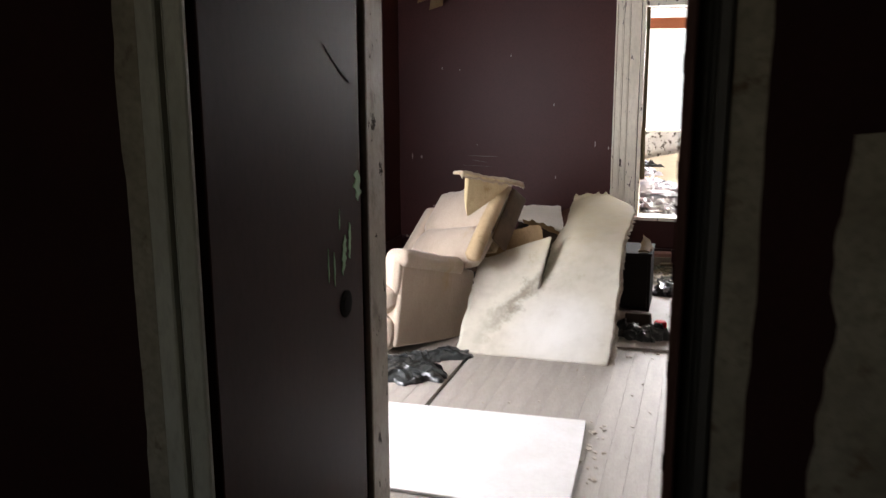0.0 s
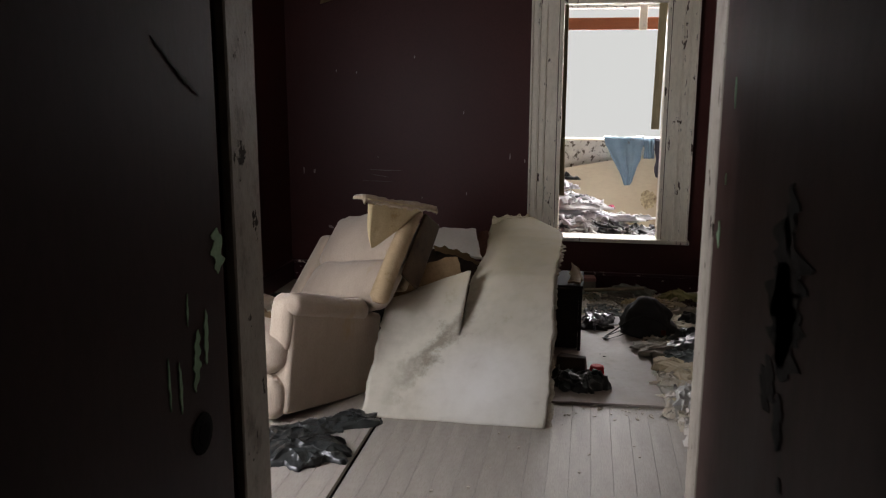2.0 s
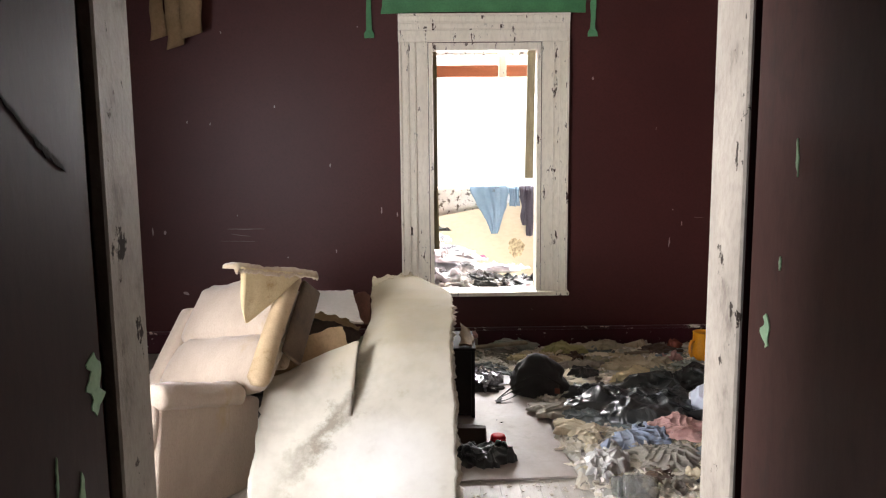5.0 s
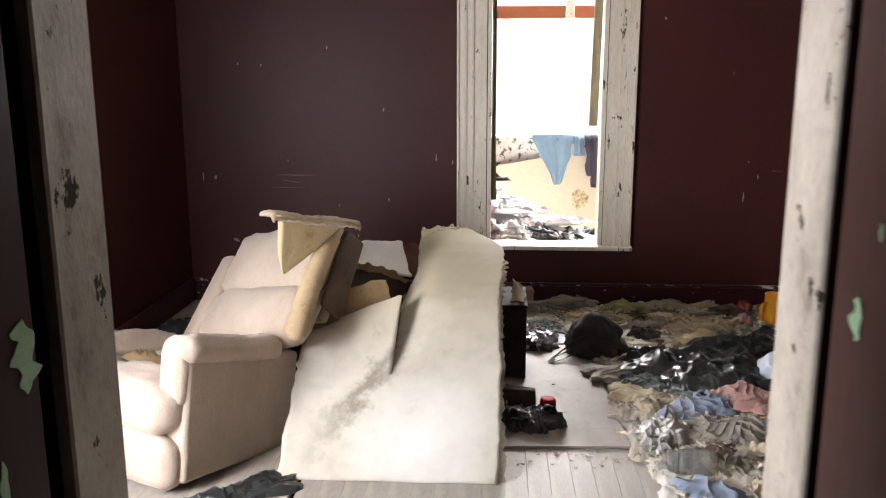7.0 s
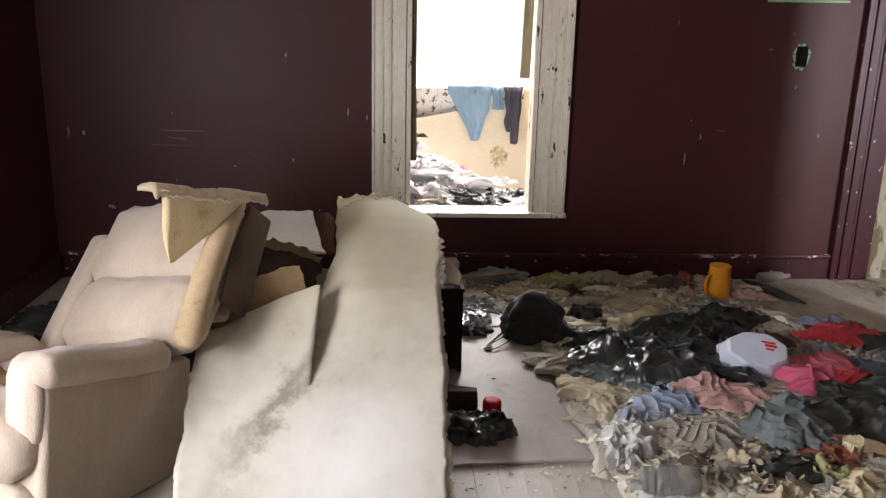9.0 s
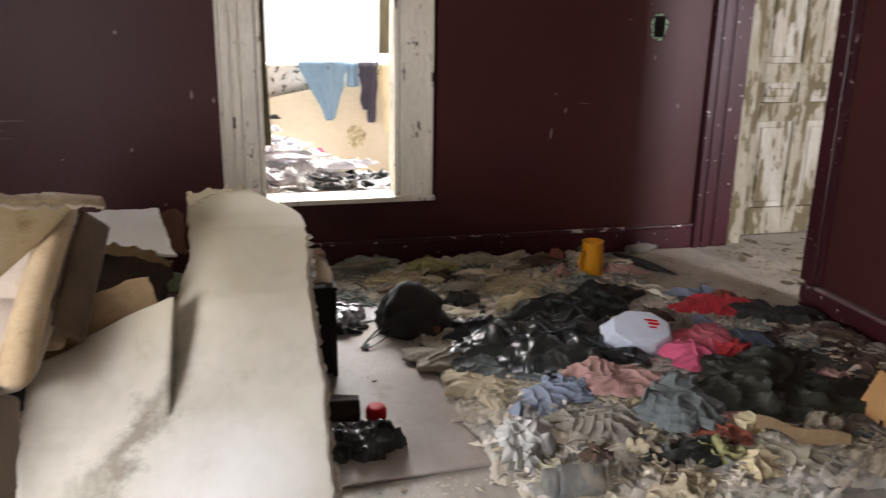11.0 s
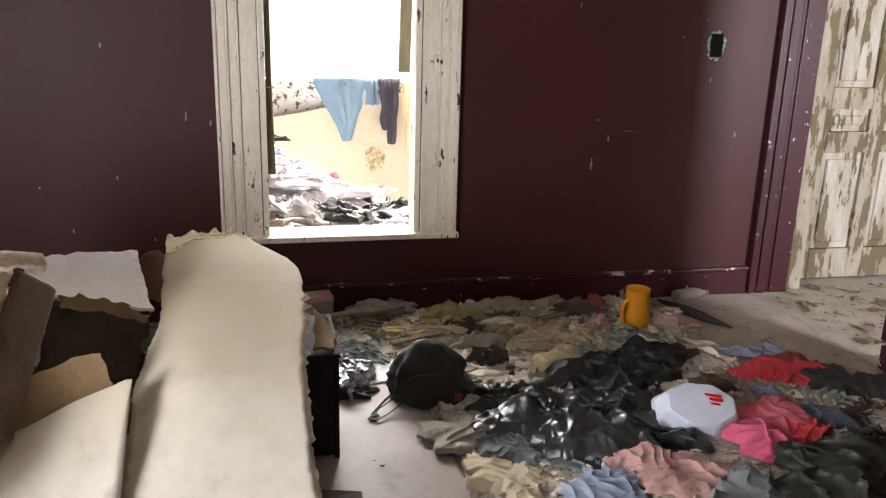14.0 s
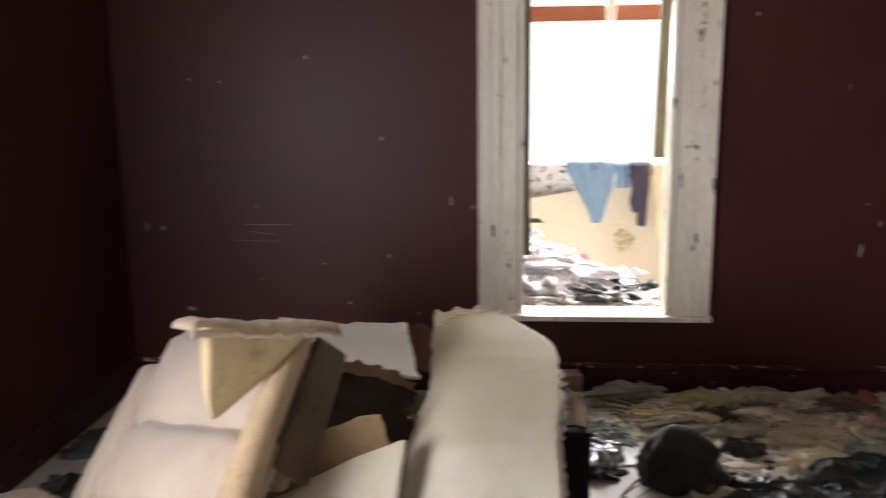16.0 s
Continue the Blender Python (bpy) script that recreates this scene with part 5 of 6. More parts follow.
# ---- dark rubbish along the left wall ----
for k, (x, y, rx, ry, rot, h, mt, label) in enumerate((
    (-2.20, 5.55, 0.28, 0.36, 10, 0.10, M_BLACK_CLOTH, "black wadded cloth along the side wall"),
    (-2.15, 6.25, 0.32, 0.34, 40, 0.14, C_CHARCOAL, "charcoal wadded cloth along the side wall"),
    (-1.70, 6.30, 0.28, 0.30, 70, 0.16, C_BROWN, "brown wadded cloth behind the recliner"),
    (-2.30, 4.90, 0.20, 0.26, 0, 0.07, M_BLACK_CLOTH, "black flat cloth along the side wall"),
    (-1.55, 5.75, 0.24, 0.26, 20, 0.16, M_BLACK_CLOTH, "black wadded cloth behind the recliner"),
    (-0.62, 6.35, 0.22, 0.24, 20, 0.14, C_BROWN, "brown wadded cloth behind the cabinet"),
    (-0.45, 6.75, 0.22, 0.14, 20, 0.08, C_GREY, "grey wadded cloth by the baseboard"))):
    garment("wadded_cloth", x, y, rx, ry, rot, h, mt, label, "cloth", 0.0, 200 + k, "dark cloths along the wall", 1.4, 18)

# ---- small things on the floor ----
def build_mug():
    mug = thing("mug", 1.29, 6.50, 0.03, 200, "orange plastic mug with a handle, upright on the rags", "mug")
    part("body", lathe(bmesh.new(), [(r * 1.1, z * 1.13) for r, z in ((0.056, 0), (0.060, 0.004), (0.058, 0.06), (0.055, 0.12), (0.053, 0.162), (0.056, 0.168), (0.054, 0.172), (0.048, 0.172), (0.047, 0.160))], 24), M_ORANGE, mug, "", True)
    bm = bmesh.new()
    tube(bm, [(0.05, 0, 0.14), (0.085, 0, 0.135), (0.095, 0, 0.10), (0.093, 0, 0.06), (0.08, 0, 0.035), (0.054, 0, 0.03)], [0.009, 0.010, 0.010, 0.010, 0.010, 0.009], 8)
    part("handle", bm, M_ORANGE, mug, "", True)


build_mug()


def build_tub():
    m = pose(0, 0, 0.03, 36, 4, 0)
    tub = thing("plastic_tub", 1.05, 5.47, 0.056, -12, "white octagonal plastic tub lying face down, red label", "tub")
    bm = bmesh.new()
    prof = [(0.165, 0.0), (0.172, 0.006), (0.160, 0.010), (0.140, 0.075), (0.128, 0.088), (0.09, 0.090)]
    rows = [[m @ Vector((r * 1.0 * math.cos(math.pi * (2 * i + 1) / 8 + e), r * 0.66 * math.sin(math.pi * (2 * i + 1) / 8 + e), h)) for i in range(8) for e in (-0.06, 0.06)] for r, h in prof]
    vs = bridge_rows(bm, rows, True)
    bm.faces.new(vs[-1]), bm.faces.new(vs[0])
    part("tub_body", bm, M_TUB, tub)
    bm = bmesh.new()
    for k, (u, v, w, h) in enumerate(((0.045, 0.035, 0.06, 0.010), (0.055, 0.018, 0.05, 0.012), (0.050, 0.0, 0.035, 0.008))):
        p = m @ Vector((u, v, 0.0915))
        bmesh.ops.create_cube(bm, size=1, matrix=Matrix.Translation(p) @ pose(0, 0, 0, 36, 4, -8) @ Matrix.Diagonal((w, h, 0.002, 1)))
    part("print", bm, M_RED_PLASTIC, tub, "red printed bars")


build_tub()

# red cap
cap = thing("red_cap", -0.18, 5.11, 0.014, 0, "red plastic bottle cap on the flat panel", "cap")
part("shell", lathe(bmesh.new(), [(0.034, 0), (0.036, 0.004), (0.036, 0.045), (0.033, 0.052), (0.024, 0.054), (0.001, 0.054)], 22), M_RED_PLASTIC, cap, "", True)
bm = bmesh.new()
for k in range(22):
    a = 2 * math.pi * k / 22
    bmesh.ops.create_cube(bm, size=1, matrix=Matrix.Translation((0.0365 * math.cos(a), 0.0365 * math.sin(a), 0.024)) @ Matrix.Rotation(a, 4, "Z") @ Matrix.Diagonal((0.003, 0.004, 0.034, 1)))
part("ribs", bm, M_RED_PLASTIC, cap)
# broken dark block beside the small bag
bm = boxed(-0.09, 0.06, -0.03, 0.03, 0, 0.085, 0.004)
for v in bm.verts:
    v.co += Vector((0.012 * noise.noise(v.co * 40), 0, 0.012 * noise.noise(v.co * 30 + Vector((5, 0, 0)))))
ob = solid("broken_block", bm, cloth("dark_rotten_wood", "3b2a1e", "2a1d14"), "broken dark rotten wood block", "wood block")
ob.location = (-0.30, 5.13, 0.016)
ob.rotation_euler = (0, 0, radians(-8))


def build_backpack():
    bag = thing("backpack", 0.14, 5.93, 0.012, -14, "slumped black cloth backpack with dangling straps", "backpack")
    bm = bmesh.new()
    rows = []
    for i in range(15):
        t = i / 14
        r = math.sin(math.pi * (0.12 + 0.88 * (1 - t)) * 0.5) ** 0.8 if t < 1 else 0.05
        z = 0.225 * t ** 0.9
        row = []
        for k in range(36):
            a = 2 * math.pi * k / 36
            w = 1 + 0.30 * noise.noise(Vector((math.cos(a) * 2, math.sin(a) * 2, t * 4))) + 0.14 * noise.noise(Vector((math.cos(a) * 6, math.sin(a) * 6, t * 9)))
            row.append((0.168 * r * w * math.cos(a) - 0.03 * t, 0.115 * r * w * math.sin(a) + 0.05 * t, z))
        rows.append(row)
    vs = bridge_rows(bm, rows, True)
    bm.faces.new(vs[-1]), bm.faces.new(vs[0])
    part("body", bm, M_BLACK_CLOTH, bag, "", True)
    bm = bmesh.new()
    tube(bm, [(-0.15 + 0.3 * i / 12, -0.112 + 0.07 * (i / 6 - 1) ** 2, 0.05 + 0.09 * math.sin(math.pi * i / 12)) for i in range(13)], 0.005, 6)
    part("zip", bm, M_BLACK_CLOTH, bag, "dark zip line")
    part("tag", boxed(0.095, 0.125, -0.105, -0.100, 0.030, 0.062, 0.002), C_RUST, bag, "small orange-brown tag")
    for k, pts in enumerate((
        [(-0.09, -0.10, 0.06), (-0.15, -0.12, 0.03), (-0.20, -0.17, 0.012), (-0.225, -0.235, 0.008), (-0.19, -0.25, 0.010), (-0.15, -0.19, 0.012), (-0.10, -0.13, 0.03)],
        [(-0.10, -0.09, 0.09), (-0.17, -0.13, 0.04), (-0.215, -0.20, 0.012), (-0.20, -0.23, 0.014)],
    )):
        bm = bmesh.new()
        rows = []
        for i, p in enumerate(pts):
            rows.append([(p[0] - 0.008, p[1] - 0.006, p[2]), (p[0] + 0.008, p[1] + 0.006, p[2] + 0.004)])
        bridge_rows(bm, rows)
        ext = bmesh.ops.extrude_face_region(bm, geom=list(bm.faces))
        bmesh.ops.translate(bm, vec=(0, 0, 0.003), verts=[g for g in ext["geom"] if isinstance(g, bmesh.types.BMVert)])
        part("strap", bm, M_BLACK_CLOTH, bag)


build_backpack()


def build_carton():
    ex = Vector((0.19, -0.97, -0.11)).normalized()
    ey = Vector((0.062, 0.052, 0.14)).normalized()
    ez = ex.cross(ey).normalized()
    ey = ez.cross(ex).normalized()
    m = Matrix((ex, ey, ez)).transposed().to_4x4()
    m.translation = Vector((1.60, 4.745, 0.046))
    box_ob = new("carton")
    box_ob.matrix_world = m
    box_ob.empty_display_size = 0.1
    tagged(box_ob, "tipped brown cardboard carton with a cut hand hole", "box")
    L, Wd, D = 0.355, 0.175, -0.11
    front = part("front_panel", boxed(0, L, 0, Wd, -0.004, 0, 0.001), M_CARDBOARD, box_ob)
    part("end_panel", boxed(L - 0.004, L, 0, Wd, D, -0.005, 0.001), M_CARDBOARD, box_ob)
    part("end_panel", boxed(0, 0.004, 0, Wd, D, -0.005, 0.001), M_CARDBOARD, box_ob)
    part("back_panel", boxed(0, L, 0, Wd, D - 0.005, D - 0.001, 0.001), M_CARDBOARD, box_ob)
    part("flap", boxed(0.005, L - 0.005, 0.0, 0.004, D, -0.006, 0.001), M_CARDBOARD, box_ob)
    bm = bmesh.new()
    tube(bm, [(0.155 + 0.03 * math.cos(a), 0.135 + 0.02 * math.sin(a), 0.0015) for a in [0.6 + 0.35 * i for i in range(12)]], 0.0022, 5)
    part("hand_hole", bm, M_GAP, front, "cut curved hand-hole line")


build_carton()

# cardboard strip in the rags
bm = bmesh.new()
bridge_rows(bm, [[(1.12 + 0.24 * i / 8, 4.68 - 0.20 * i / 8, 0.05 + 0.02 * math.sin(i)) for i in range(9)], [(1.135 + 0.24 * i / 8, 4.695 - 0.20 * i / 8, 0.09 + 0.010 * math.sin(i + 1)) for i in range(9)]])
ext = bmesh.ops.extrude_face_region(bm, geom=list(bm.faces))
bmesh.ops.translate(bm, vec=(0.003, 0.003, 0.002), verts=[g for g in ext["geom"] if isinstance(g, bmesh.types.BMVert)])
solid("cardboard_strip", bm, M_BROWN_PAPER, "torn brown cardboard strip among the rags", "cardboard", base=(1.24, 4.6, 0.04))

# small box by the baseboard
sb = thing("small_box", -0.27, 6.84, 0.045, 8, "small grey carton with a pink printed lid", "box")
part("body", boxed(-0.085, 0.085, -0.05, 0.05, 0, 0.075, 0.003), C_GREY, sb)
part("lid", boxed(-0.088, 0.088, -0.053, 0.053, 0.076, 0.105, 0.004), C_DUSTY, sb, "dull pink lid")
# slat and sticks
for name, a, b, w, mt, label in (("wood_slat", (-0.26, 6.68, 0.085), (0.16, 6.75, 0.10), 0.026, M_SLAT, "weathered wooden slat on the rags"),
                                ("wood_slat", (0.98, 6.66, 0.05), (0.80, 6.60, 0.05), 0.014, M_SLAT, "short weathered slat among the rags"),
                                ("umbrella", (1.58, 6.84, 0.03), (1.78, 6.42, 0.02), 0.020, M_BLACK_CLOTH, "folded black umbrella by the mug"),
                                ("rusty_bar", (0.05, 6.42, 0.04), (0.30, 6.50, 0.05), 0.022, M_SLAT, "short old board among the rags")):
    a, b = Vector(a), Vector(b)
    d = b - a
    bm = boxed(0, d.length, -w, w, -0.008, 0.008, 0.003) if name != "umbrella" else tube(bmesh.new(), [(d.length * i / 6, 0, 0) for i in range(7)], [0.006, 0.016, 0.024, 0.026, 0.022, 0.014, 0.006], 10)
    ob = solid(name, bm, mt, label, "stick" if name != "umbrella" else "umbrella")
    ob.matrix_world = Matrix.Translation(a) @ d.to_track_quat("X", "Z").to_matrix().to_4x4()
# bottle lying by the trim
bot = thing("bottle", 1.70, 6.88, 0.033, 10, "dusty grey plastic bottle lying by the baseboard", "bottle")
part("body", lathe(bmesh.new(), [(0.028, 0), (0.032, 0.01), (0.032, 0.14), (0.026, 0.17), (0.013, 0.19), (0.013, 0.205)], 16, pose(0, 0, 0, 0, 90, 0)), C_PALEGREY, bot, "", True)
part("cap", lathe(bmesh.new(), [(0.016, 0.2055), (0.016, 0.222)], 14, pose(0, 0, 0, 0, 90, 0)), C_GREY, bot)
# clear ribbed jar
jar = thing("plastic_jar", 0.275, 4.50, 0.058, -6, "clear ribbed plastic jar lying on its side", "jar")
prof = [(0.040, 0), (0.040, 0.018), (0.050, 0.024)]
for k in range(7):
    prof += [(0.056, 0.030 + 0.018 * k), (0.052, 0.039 + 0.018 * k)]
prof += [(0.050, 0.165), (0.03, 0.168)]
part("body", lathe(bmesh.new(), prof, 20, pose(0, 0, 0, 0, 90, 0)), M_CLEAR, jar, "", True)
part("cap", lathe(bmesh.new(), [(0.046, -0.022), (0.047, -0.018), (0.047, 0.012), (0.044, 0.014)], 20, pose(0, 0, 0, 0, 90, 0)), M_CLEAR, jar, "clear screw collar")
# paper on the panel
bm = bmesh.new()
bridge_rows(bm, [[(-0.08 + 0.125 * i / 6 - 0.08 * (6.34 - y), y + 0.02 * i / 6, 0.019 + 0.003 * math.sin(i + y * 9)) for i in range(7)] for y in (6.06, 6.15, 6.24, 6.335)])
ext = bmesh.ops.extrude_face_region(bm, geom=list(bm.faces))
bmesh.ops.translate(bm, vec=(0, 0, 0.001), verts=[g for g in ext["geom"] if isinstance(g, bmesh.types.BMVert)])
solid("paper_sheet", bm, C_WHITE, "white paper sheet on the flat panel", "paper", base=(0, 6.26, 0.016))


# ---- broken wallboard behind the recliner ----
def torn_board(name, corners, material, label, thick=0.012, n=18, rag=0.012, curl=0.03, seed=0):
    a, b, c, d = [Vector(p) for p in corners]
    bm = bmesh.new()
    rows = []
    for i in range(n + 1):
        v = i / n
        l0, r0 = a.lerp(d, v), b.lerp(c, v)
        row = []
        for j in range(n + 1):
            u = j / n
            p = l0.lerp(r0, u)
            if i in (0, n) or j in (0, n):
                p = p + Vector((noise.noise(p * 30 + Vector((seed, 0, 0))), 0, noise.noise(p * 34 + Vector((0, seed, 0))))) * rag
            p = p + Vector((0, 0, curl * math.sin(math.pi * u) * (0.4 + 0.6 * v)))
            row.append(p)
        rows.append(row)
    bridge_rows(bm, rows)
    nrm = (b - a).cross(d - a).normalized()
    ext = bmesh.ops.extrude_face_region(bm, geom=list(bm.faces))
    bmesh.ops.translate(bm, vec=nrm * thick, verts=[g for g in ext["geom"] if isinstance(g, bmesh.types.BMVert)])
    return solid(name, bm, material, label, "wallboard", base=tuple(a))


WBG = "broken wallboard pieces"
tagged(torn_board("wallboard_piece", ((-1.27, 5.85, 0.525), (-0.90, 5.85, 0.455), (-0.985, 6.15, 0.590), (-1.40, 6.15, 0.570)), M_WHITE_BOARD, "white broken wallboard piece on the debris heap", seed=2, curl=0.006), group=WBG)
tagged(torn_board("wallboard_piece", ((-1.10, 5.84, 0.34), (-0.85, 5.84, 0.30), (-0.85, 5.90, 0.36), (-1.10, 5.90, 0.40)), mat("greenish_board_paper", rgb("a3a88f"), rgb("8b9078"), 6, 0.85, 0.2), "greenish broken wallboard edge", seed=4, curl=0), group=WBG)
tagged(torn_board("wallboard_piece", ((-1.00, 6.12, 0.40), (-0.88, 6.14, 0.38), (-0.88, 6.24, 0.535), (-0.98, 6.24, 0.550)), mat("red_brown_board_paper", rgb("7a5445"), rgb("5e4034"), 6, 0.85, 0.2), "reddish-brown wallboard piece on the heap", seed=6), group=WBG)
tagged(torn_board("wallboard_backing", ((-1.25, 4.90, 0.42), (-0.90, 5.05, 0.54), (-0.930, 5.06, 0.643), (-1.225, 4.95, 0.585)), M_BROWN_PAPER, "torn brown paper backing behind the wallboard", 0.006, seed=8, rag=0.016, curl=0.0), group=WBG)

M_CHARRED = mat("dark_rotten_board", rgb("43352a"), rgb("2a2019"), 9, 0.9, 0.5, 60, stain=rgb("17120e"), stain_amount=0.25, stain_scale=8)
tagged(torn_board("wallboard_piece", ((-1.24, 5.60, 0.34), (-0.95, 5.66, 0.28), (-0.91, 5.80, 0.42), (-1.22, 5.74, 0.52)), M_CHARRED, "dark rotten broken board under the white one", seed=14, curl=0.02, rag=0.02), group=WBG)
tagged(torn_board("wallboard_piece", ((-1.16, 5.72, 0.44), (-0.97, 5.74, 0.36), (-0.92, 5.86, 0.43), (-1.20, 5.84, 0.53)), M_BROWN_PAPER, "brown torn board edge under the white one", 0.008, seed=16, curl=0.03, rag=0.02), group=WBG)

# pale scrap on the cabinet
tagged(torn_board("wallboard_piece", ((-0.35, 5.53, 0.409), (-0.285, 5.51, 0.409), (-0.27, 5.66, 0.417), (-0.34, 5.71, 0.485)), M_BROWN_PAPER, "pale broken scrap on the black cabinet", seed=9, curl=0.01), group=WBG)

# ---- wall details ----
sw = thing("switch_hole", 1.838, FAR, 1.374, 0, "empty switch hole broken into the maroon wall", "switch box", kind="structure")
bm = bmesh.new()
for k in range(18):
    a = 2 * math.pi * k / 18
    r = 1 + 0.3 * noise.noise(Vector((math.cos(a) * 2, math.sin(a) * 2, 2)))
    p = (0.044 * r * math.cos(a), -0.002, 0.066 * r * math.sin(a))
    bmesh.ops.create_cube(bm, size=1, matrix=Matrix.Translation(p) @ Matrix.Rotation(-a, 4, "Y") @ Matrix.Diagonal((0.013, 0.004, 0.020, 1)))
part("broken_plaster", bm, M_MINT, sw, "pale broken plaster edge")
# dark plate proud of the wall stands for the hole's shaded depth
bm = bmesh.new()
box(bm, -0.033, 0.033, -0.0060, -0.001, -0.058, 0.058, 0.001)
part("opening", bm, M_GAP, sw, "dark plate painted as the shaded opening")
# rim coloured black so that it sinks into the painted shade
bm = bmesh.new()
for x in (-0.031, 0.031):
    box(bm, x - 0.003, x + 0.003, -0.010, 0.0, -0.055, 0.055, 0.001)
box(bm, -0.034, 0.034, -0.010, 0.0, 0.055, 0.060, 0.001)
box(bm, -0.034, 0.034, -0.010, 0.0, -0.060, -0.055, 0.001)
part("metal_box", bm, M_BLACK_WOOD, sw, "box rim, black to merge with the opening's shade")
bm = bmesh.new()
n = 24
bridge_rows(bm, [[(1.594 + 0.495 * i / n, FAR - 0.003, 1.680 + 0.006 * i / n + 0.003 * noise.noise(Vector((i, s, 0))) + s) for i in range(n + 1)] for s in (0, 0.013)])
ext = bmesh.ops.extrude_face_region(bm, geom=list(bm.faces))
bmesh.ops.translate(bm, vec=(0, 0.003, 0), verts=[g for g in ext["geom"] if isinstance(g, bmesh.types.BMVert)])
solid("trim_paint_line", bm, M_MINT, "thin bare mint line left by a shelf", "trim", kind="structure")
# green old paint above the window, with torn wallpaper edges
ragged_patch("trim_green_paint", -0.82, 0.57, 2.345, 2.62, FAR - 0.0035, 21, M_GREENPAINT, "band of bright green old paint above the window")
for x in (-0.90, 0.615):
    bm = bmesh.new()
    rows = []
    for i in range(17):
        u = i / 16
        z = 2.62 - 0.44 * u
        w = 0.014 + 0.012 * abs(noise.noise(Vector((x * 5, z * 9, 0)))) + (0.016 if u > 0.93 else 0)
        rows.append([(x - w + 0.02 * noise.noise(Vector((z * 6, x, 0))), FAR - 0.006, z), (x + w + 0.02 * noise.noise(Vector((z * 6, x, 0))), FAR - 0.012 - 0.01 * u, z)])
    bridge_rows(bm, rows)
    ext = bmesh.ops.extrude_face_region(bm, geom=list(bm.faces))
    bmesh.ops.translate(bm, vec=(0, 0.003, 0), verts=[g for g in ext["geom"] if isinstance(g, bmesh.types.BMVert)])
    solid("trim_torn_paper", bm, M_GREENPAINT, "ragged run of green old paint", "trim", kind="structure")
# strips hanging from the ceiling corner
hang = thing("hanging_wallpaper", -2.16, 6.88, 2.12, 0, "torn brown wallpaper hanging from the ceiling", "wallpaper")
for k, (x, w, z0) in enumerate(((-0.13, 0.05, 0.06), (-0.02, 0.055, 0.0), (0.10, 0.075, 0.07))):
    bm = bmesh.new()
    rows = [[(x + w * s + 0.015 * noise.noise(Vector((i * 0.5, k, 0))) + 0.05 * (i / 10) * (k - 1) * 0.4, 0.03 * math.sin(i * 0.7 + k + s) - 0.03 * k, z0 + 0.62 * i / 10 + 0.02 * s * (i == 0)) for s in (-1, -0.4, 0.3, 1)] for i in range(11)]
    bridge_rows(bm, rows)
    ext = bmesh.ops.extrude_face_region(bm, geom=list(bm.faces))
    bmesh.ops.translate(bm, vec=(0, 0.004, 0), verts=[g for g in ext["geom"] if isinstance(g, bmesh.types.BMVert)])
    part("strip", bm, M_BROWN_PAPER, hang, "", True)

# nicks and scratches in the wall paint
def nicks(name, host_name, strokes, material, label):
    bm = bmesh.new()
    for k, (x0, z0, x1, z1, w) in enumerate(strokes):
        d = Vector((x1 - x0, z1 - z0))
        nrm = Vector((-d.y, d.x)).normalized()
        rows = []
        for i in range(9):
            u = i / 8
            half = w * (math.sin(math.pi * u) ** 0.6 + 0.08) * (1 + 0.7 * noise.noise(Vector((u * 6, k, 3))))
            c = Vector((x0, z0)) + d * u + nrm * w * noise.noise(Vector((u * 3, k, 6)))
            rows.append([(c.x + nrm.x * half, FAR - 0.002, c.y + nrm.y * half), (c.x - nrm.x * half, FAR - 0.002, c.y - nrm.y * half)])
        bridge_rows(bm, rows)
    ext = bmesh.ops.extrude_face_region(bm, geom=list(bm.faces))
    bmesh.ops.translate(bm, vec=(0, 0.003, 0), verts=[g for g in ext["geom"] if isinstance(g, bmesh.types.BMVert)])
    part(name, bm, material, bpy.data.objects[host_name], label, kind="stuff")


rnd = random.Random(33)
marks = [(1.19, 0.72, 1.195, 0.79, 0.004), (0.63, 1.89, 0.632, 1.91, 0.006), (-1.19, 1.31, -1.188, 1.335, 0.004), (-0.84, 0.98, -0.838, 1.03, 0.004), (-0.73, 0.96, -0.729, 0.99, 0.004), (-2.44, 0.84, -2.44, 0.90, 0.004), (-2.36, 0.85, -2.35, 0.88, 0.008), (-2.25, 0.44, -2.21, 0.42, 0.010)]
for _ in range(34):
    x, z = rnd.uniform(-2.4, 2.1), rnd.uniform(0.25, 2.5)
    if -0.75 < x < 0.5 and z > 0.3:
        continue
    marks.append((x, z, x + rnd.uniform(-0.006, 0.006), z + rnd.uniform(0.006, 0.035), rnd.uniform(0.0015, 0.004)))
nicks("paint_nick", "wall_far", marks, mat("pale_nicks", rgb("a89a98"), rgb("8d7f7e"), 9, 0.8, 0.1), "pale nicks in the paint")
nicks("paint_scratch", "wall_far", [(-1.93, 0.885, -1.66, 0.882, 0.0022), (-1.90, 0.85, -1.76, 0.83, 0.0016), (-1.98, 0.80, -1.72, 0.795, 0.0012), (1.36, 0.93, 1.43, 0.928, 0.002)], mat("dull_scratch", rgb("7b6a68"), rgb("665654"), 9, 0.8, 0.1), "faint scratches in the paint")

